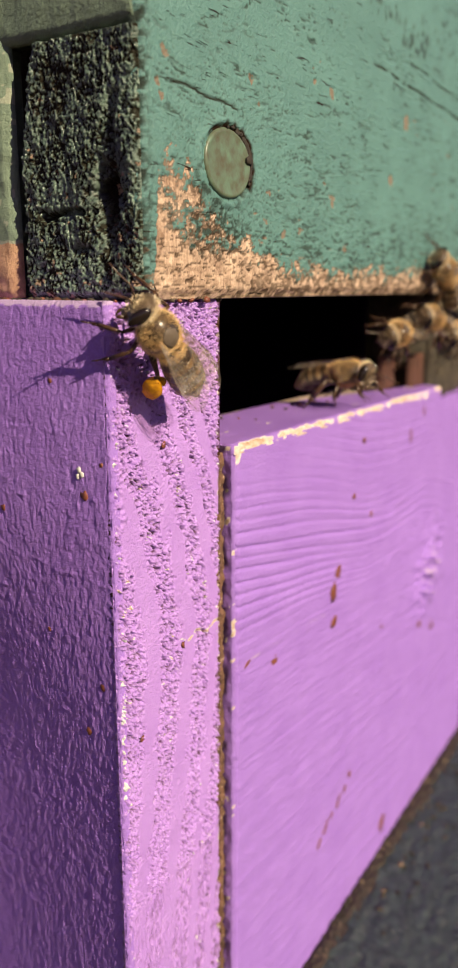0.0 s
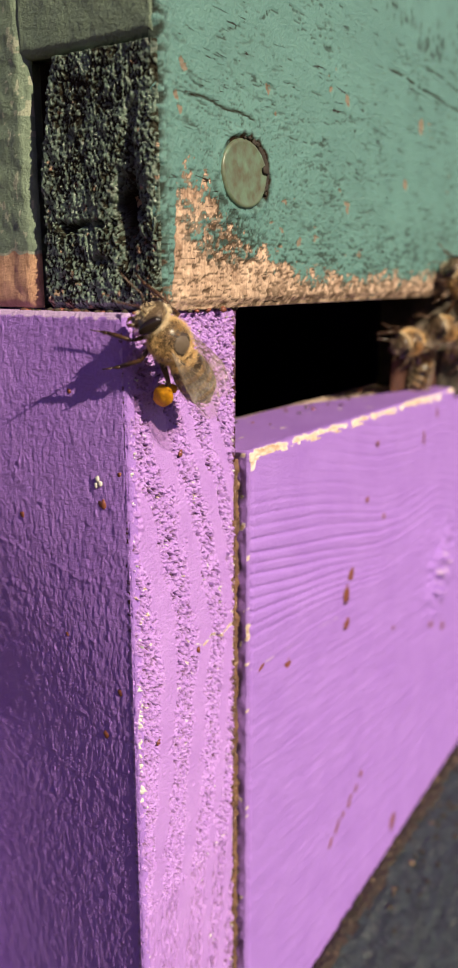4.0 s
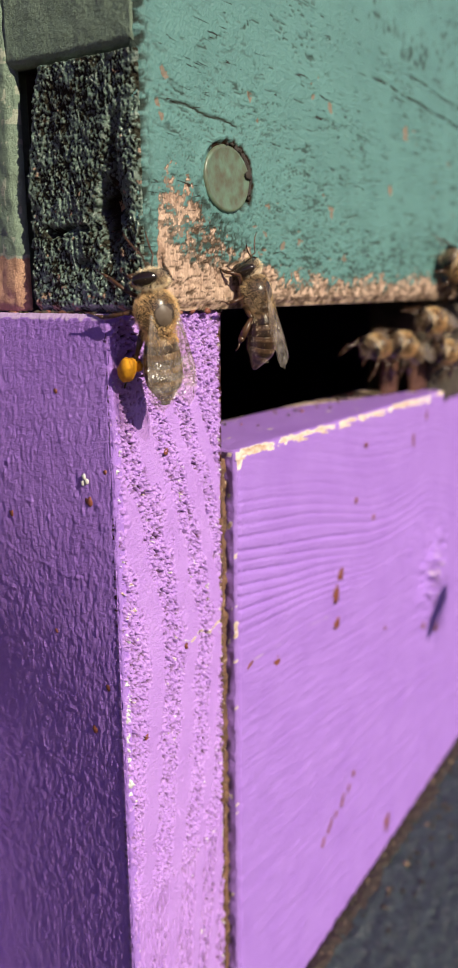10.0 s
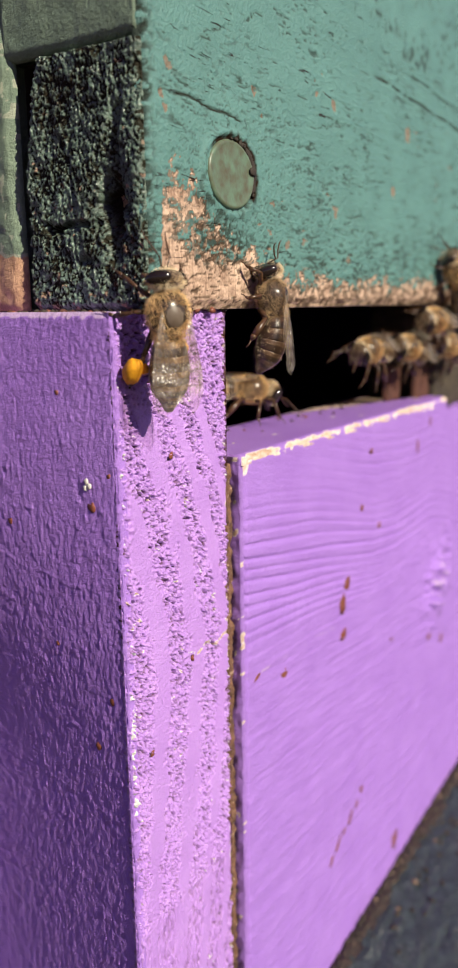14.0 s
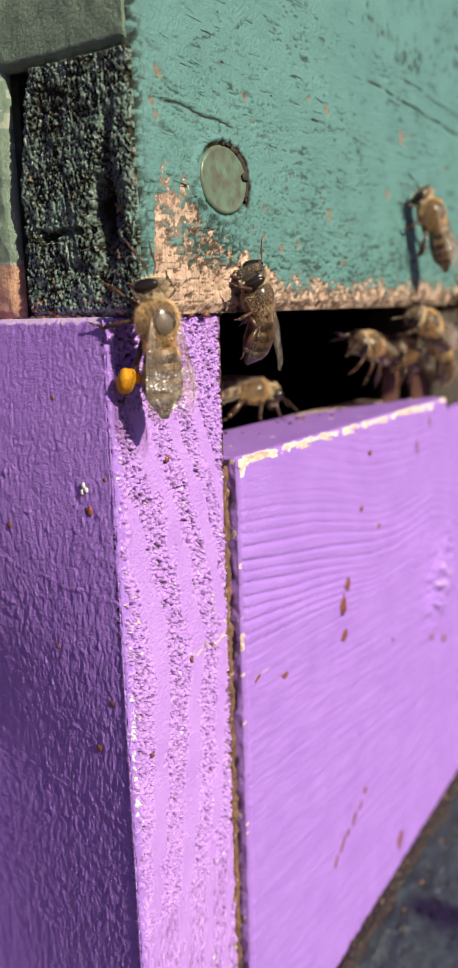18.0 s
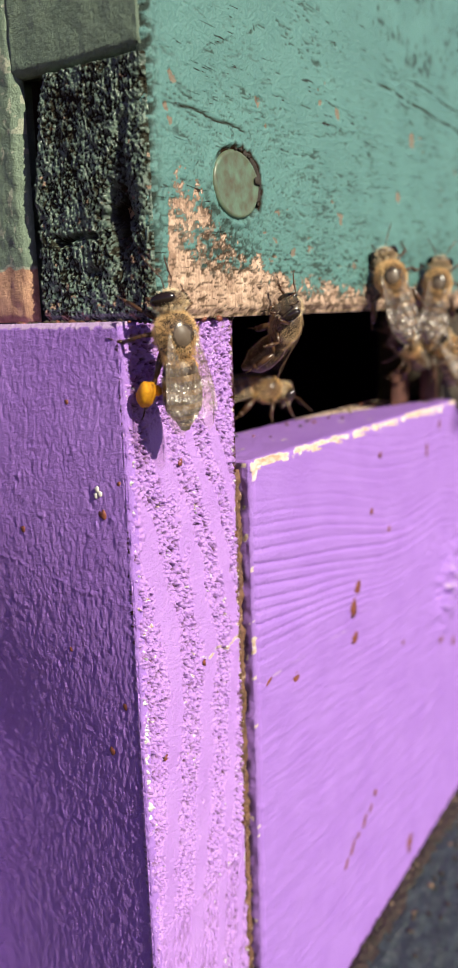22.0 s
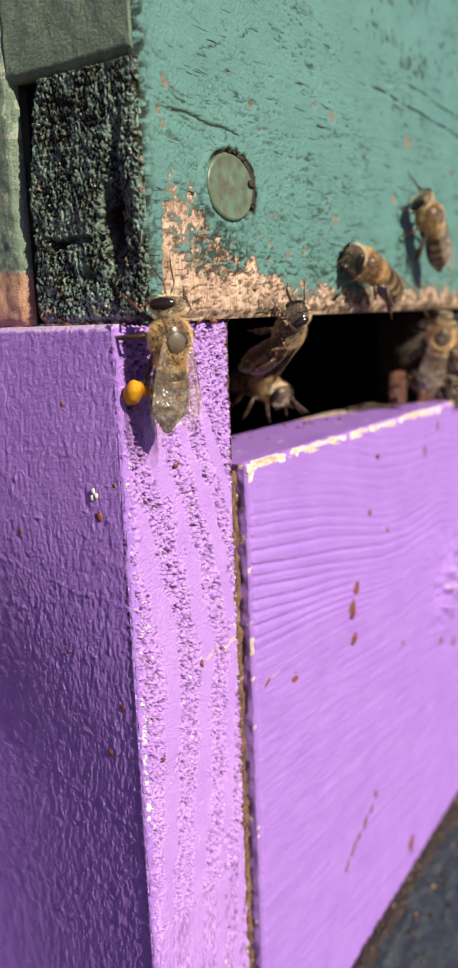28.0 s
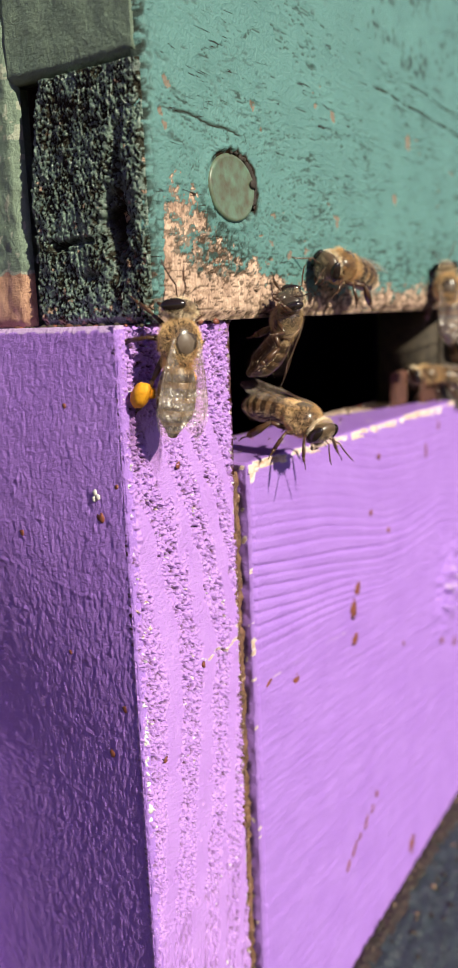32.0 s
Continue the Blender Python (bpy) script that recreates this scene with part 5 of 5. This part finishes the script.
leaving_bee = bee("honey bee leaving the entrance and flying off", 47, "spread", 14.0, gaze=20, stance=4.0)
TRACKS.append((leaving_bee, [
    (0, 40, 60, -13.2, 0.6, -1, 0, 0, 0, 1),
    (4.5, 32, 30, -13.2, 0.6, -1, 0, 0, 0, 1),
    (5.5, 32.61, 7.33, -11.4, 0.2, -0.97, 0, 0, 0, 1),
    (6, 42.58, 8, -11.65, -0.35, -0.93, 0.1, 0.02, 0.09, 1),
    (7, 55.86, 4, -13.47, -0.13, -0.99, 0.1, -0.01, 0.1, 1),
    (8, 45.79, -6, -14.08, -0.14, -0.96, -0.25, -0.07, -0.24, 0.97),
    (8.5, 50.56, -16.28, -24.77, 0.5, -0.6, 0.2, 0, -0.35, 1),
    (9, 48.47, -75.78, -8.25, 0.2, 0.4, -0.8, 0, -0.35, 1),
    (9.5, 61, -85.78, -7.96, 0.5, 0.3, -0.5, 0, -0.35, 1),
    (10, 76.74, -95.78, 0.68, 0.8, 0.2, 0.3, 0, -0.35, 1),
    (11, 208.73, -110.78, -16.36, 1, 0, 0.3, 0, -0.35, 1),
    (14, 220, -160, 30, -1, 0.2, 0, 0, 0, 1),
    (16.5, 19.76, -110.78, -12.54, -0.3, 0.2, -0.8, 0, -0.35, 1),
    (17, 4.92, -105.78, 3.84, -0.2, 0.3, -0.8, 0, -0.35, 1),
    (17.25, 20, -110, -20, 0, -1, 0.3, 0, 0, 1),
    (18, 20, -200, 20, 0, -1, 0.3, 0, 0, 1),
    (20.5, 180, -140, 10, 0, 1, 0.3, 0, 0, 1),
    (22, 71.34, -105.78, 53.26, -0.2, 0.4, 0.8, 0, -0.35, 1),
    (22.5, 59.46, -105.78, 52.49, -0.15, 0.5, 0.8, 0, -0.35, 1),
    (23, 39.94, -105.78, 30.24, -0.15, 0.5, 0.8, 0, -0.35, 1),
    (23.5, 19.82, -105.78, 25.42, -0.15, 0.4, 0.85, 0, -0.35, 1),
    (24, -0.05, -105.78, 24.34, -0.1, 0.4, 0.85, 0, -0.35, 1),
    (24.5, -7.31, -105.78, 28.67, 0, 0.4, 0.9, 0, -0.35, 1),
    (25, 1.03, -105.78, 34.74, 0, 0.4, 0.9, 0, -0.35, 1),
    (25.5, 20.21, -105.78, 33.16, 0.1, 0.4, 0.9, 0, -0.35, 1),
    (27, 160, -150, 0, 1, -0.4, 0.2, 0, 0, 1),
    (32, 420, -400, 60, 1, -0.4, 0.2, 0, 0, 1),
]))
climbing_bee = bee("honey bee climbing and leaving the green board", 53, "folded", 10.0, gaze=30)
TRACKS.append((climbing_bee, [
    (0, 81.78, -4.2, 3.54, -0.75, 0, 0.67, 0, -1, 0),
    (3.5, 81.25, -4.2, 2.6, -0.73, 0, 0.68, 0, -1, 0),
    (6, 82.11, -4.2, 2.58, -0.76, 0, 0.66, 0, -1, 0),
    (9, 86.45, -4.2, 4.57, -0.79, 0, 0.62, 0, -1, 0),
    (11, 87.1, -4.2, 5.97, -0.9, 0, 0.44, 0, -1, 0),
    (13, 85.78, -4.2, 5.12, -0.56, 0, 0.83, 0, -1, 0),
    (14.5, 84.6, -4.2, 5.38, -0.61, 0, 0.79, 0, -1, 0),
    (16.5, 72.32, -5, 9.4, -0.33, 0.21, 0.92, -0.17, -0.97, 0.16),
    (17, 71.04, -5, 10.61, -0.4, 0.17, 0.9, -0.16, -0.98, 0.11),
    (18, 70.96, -5, 13.72, -0.41, 0.21, 0.89, -0.18, -0.97, 0.15),
    (19, 72, -5, 16.22, -0.49, 0.22, 0.85, -0.19, -0.97, 0.14),
    (19.5, 71.13, -5.6, 16.79, -0.49, 0.22, 0.84, -0.19, -0.97, 0.14),
    (20, 59.9, -12, 20.2, -0.72, 0.09, 0.69, -0.11, -0.99, 0.01),
    (20.6, 110, -30, 60, 0.9, -0.4, 0.2, 0, 0, 1),
    (23, 260, -120, 80, 1, 0, 0, 0, 0, 1),
    (25, 150, -40, 60, -1, 0.4, -0.2, 0, 0, 1),
    (26.2, 86.1, -8, 16.65, -0.8, 0.2, 0.2, 0, -0.6, 0.8),
    (27.5, 65.26, -5, 12.27, -0.64, -0.03, 0.77, -0.04, -1, -0.08),
    (28, 67.7, -5, 13.46, -0.59, 0.04, 0.81, -0.09, -1, -0.02),
    (28.5, 72.04, -6, 17.71, -0.61, 0.08, 0.79, -0.11, -0.99, 0.01),
    (28.8, 64.37, -12, 19.52, -0.73, 0.14, 0.67, -0.15, -0.99, 0.04),
    (29.4, 115, -30, 70, 0.9, -0.4, 0.2, 0, 0, 1),
    (32, 330, -160, 120, 1, -0.3, 0, 0, 0, 1),
]))
fanning_bee = bee("honey bee climbing over the worn foot of the green board", 59, "folded", 12.0, gaze=25)
TRACKS.append((fanning_bee, [
    (0, 81.4, -2.5, -4.03, -0.97, 0, 0.23, 0, -0.8, 0.6),
    (3.5, 81.62, -2.5, -5.01, -0.97, 0, 0.26, 0, -0.8, 0.6),
    (6, 80.37, -2.5, -6.67, -0.94, 0, 0.33, 0, -0.8, 0.6),
    (9, 80.2, -2.5, -4.66, -0.98, -0, 0.21, 0, -0.8, 0.6),
    (11, 82.07, -2.5, -2.8, -0.99, 0, 0.13, 0, -0.8, 0.6),
    (14.5, 79.43, -2.5, -2.66, -0.99, 0, 0.13, 0, -0.8, 0.6),
    (17, 79.03, -2.5, -2.72, -0.95, 0, 0.3, 0, -0.8, 0.6),
    (20, 55.92, -3.2, -0.26, -0.44, 0.02, 0.9, -0.89, 0.08, -0.44),
    (21, 53.29, -4.2, 1.36, -0.46, 0.12, 0.88, -0.74, -0.6, -0.3),
    (22, 52.53, -4.2, 4.42, -0.06, 0.29, 0.95, -0.87, -0.49, 0.09),
    (24, 53, -4.2, 4.22, -0.03, 0.25, 0.97, -0.87, -0.48, 0.1),
    (25.5, 52.35, -4.2, 5.02, -0.03, 0.26, 0.97, -0.87, -0.48, 0.11),
    (27.5, 47.35, -4.4, 5.75, -0.83, 0.16, 0.53, 0.29, -0.69, 0.67),
    (28, 46.03, -4.4, 5.96, -0.88, 0.16, 0.45, 0.25, -0.65, 0.72),
    (29, 45.43, -4.4, 4.7, -0.9, 0.15, 0.41, 0.23, -0.62, 0.75),
    (30, 43.8, -4.4, 4.74, -0.94, 0.12, 0.32, 0.18, -0.63, 0.76),
    (31, 40.69, -4.4, 5.6, -0.97, 0.06, 0.22, 0.15, -0.59, 0.8),
    (32, 37.28, -4.4, 5.73, -0.99, 0.04, 0.15, 0.1, -0.57, 0.82),
]))
crowd_bee = bee("honey bee in the crowd at the entrance", 61, "roof", 18.0, gaze=25)
TRACKS.append((crowd_bee, [
    (0, 73.63, 0.5, -6.32, -1, 0, -0.03, -0.1, -0.8, 0.5),
    (3.5, 73.17, 0.5, -6.9, -1, 0, -0.02, -0.1, -0.8, 0.5),
    (6, 73.47, 0.5, -8.36, -0.96, 0, 0.28, -0.1, -0.8, 0.5),
    (9, 75.4, 0.5, -7.59, -0.96, 0, 0.28, -0.1, -0.8, 0.5),
    (13, 75.87, 0.5, -6.9, -0.98, 0, 0.21, -0.1, -0.8, 0.5),
    (17, 75.79, 0.5, -7.65, -0.97, 0, 0.23, -0.1, -0.8, 0.5),
    (20, 74.76, 0.5, -6.26, -0.85, 0, 0.53, -0.1, -0.8, 0.5),
    (24, 95.99, 0.5, -5.16, 0.16, 0.47, 0.87, -0.68, -0.59, 0.44),
    (25.5, 96.4, 0.5, -5.32, 0.11, 0.54, 0.84, -0.65, -0.6, 0.47),
    (28, 91.49, 0.5, -7.29, -0.55, 0.8, 0.25, -0.51, -0.55, 0.66),
    (32, 100.63, 0.5, -8.17, -0.66, 0.65, 0.38, -0.36, -0.72, 0.6),
]))
block_bee = bee("honey bee in the crowd at the dark filler block", 67, "roof", 18.0, gaze=25)
TRACKS.append((block_bee, [
    (0, 100.6, -1.5, -7.56, -1, 0, -0.03, 0.1, -0.9, 0.4),
    (6, 94.58, -1.5, -11.18, -0.98, 0, 0.2, 0.1, -0.9, 0.4),
    (13, 91.4, -1.5, -7.67, -0.97, 0, 0.22, 0.1, -0.9, 0.4),
    (19, 87.85, -1.5, -7.04, -0.58, 0, 0.81, 0.1, -0.9, 0.4),
    (24, 86.35, -1.5, -6.59, -0.78, 0, 0.62, 0.1, -0.9, 0.4),
    (28, 87.83, -1.5, -4.86, -0.97, 0, 0.22, 0.1, -0.9, 0.4),
    (32, 98.62, -1.5, -7.09, -0.88, 0, 0.48, 0.1, -0.9, 0.4),
]))
edge_bee = bee("honey bee resting on the bare foot of the green board", 71, "folded", 12.0, gaze=25)
TRACKS.append((edge_bee, [
    (0, 102.62, -4.2, 0.45, -0.89, 0, 0.47, 0, -1, 0),
    (14.5, 100.36, -4.2, 2.45, -0.88, 0, 0.48, 0, -1, 0),
    (18, 95.59, -4.2, -0.84, -0.75, 0, 0.67, 0, -1, 0),
    (20, 70.23, -4.2, -0.17, -0.03, 0.07, 1, -0.88, -0.47, 0.01),
    (21, 71.61, -4.2, 1.88, 0.06, -0.06, 1, -0.9, -0.44, 0.02),
    (22.5, 72.19, -4.2, 4.14, 0.08, -0.1, 0.99, -0.9, -0.44, 0.03),
    (24, 72.12, -4.2, 3.48, 0.04, -0.04, 1, -0.89, -0.45, 0.02),
    (25, 71.28, -4.2, 2.73, -0.01, 0.33, 0.94, -0.87, -0.47, 0.16),
    (28, 75.91, -4.2, -4.51, -0.11, -0.28, 0.95, -0.91, -0.36, -0.21),
    (30, 81.44, -4.2, -0.68, 0.07, -0.09, 0.99, -0.9, -0.44, 0.02),
    (32, 78.39, -4.2, 3.48, -0.05, 0.09, 1, -0.88, -0.48, 0),
]))


def nod(t, yaw, roll, pitch):
    """A head's pose on its bee, turned about the neck."""
    neck = Vector((2.0, 0, 2.6)) * MM
    return t, Matrix.Translation(neck) @ pose(0, 0, 0, roll, pitch, yaw) @ Matrix.Translation(-neck)


def motions():
    face = next(o for o in hanging_bee.children if o.name.startswith("head"))
    walk(face, [nod(0, 0, 0, 0), nod(20.8, 0, 0, 0), nod(21.7, -12, 0, 34), nod(25.5, -14, 0, 38), nod(29, -12, 0, 32), nod(31, -8, 0, 22), nod(32, 0, 0, 12)])
    for who, rows in TRACKS:
        walk(who, [(row[0], stand_at(who.scale.x, *row[1:])) for row in rows])


motions()
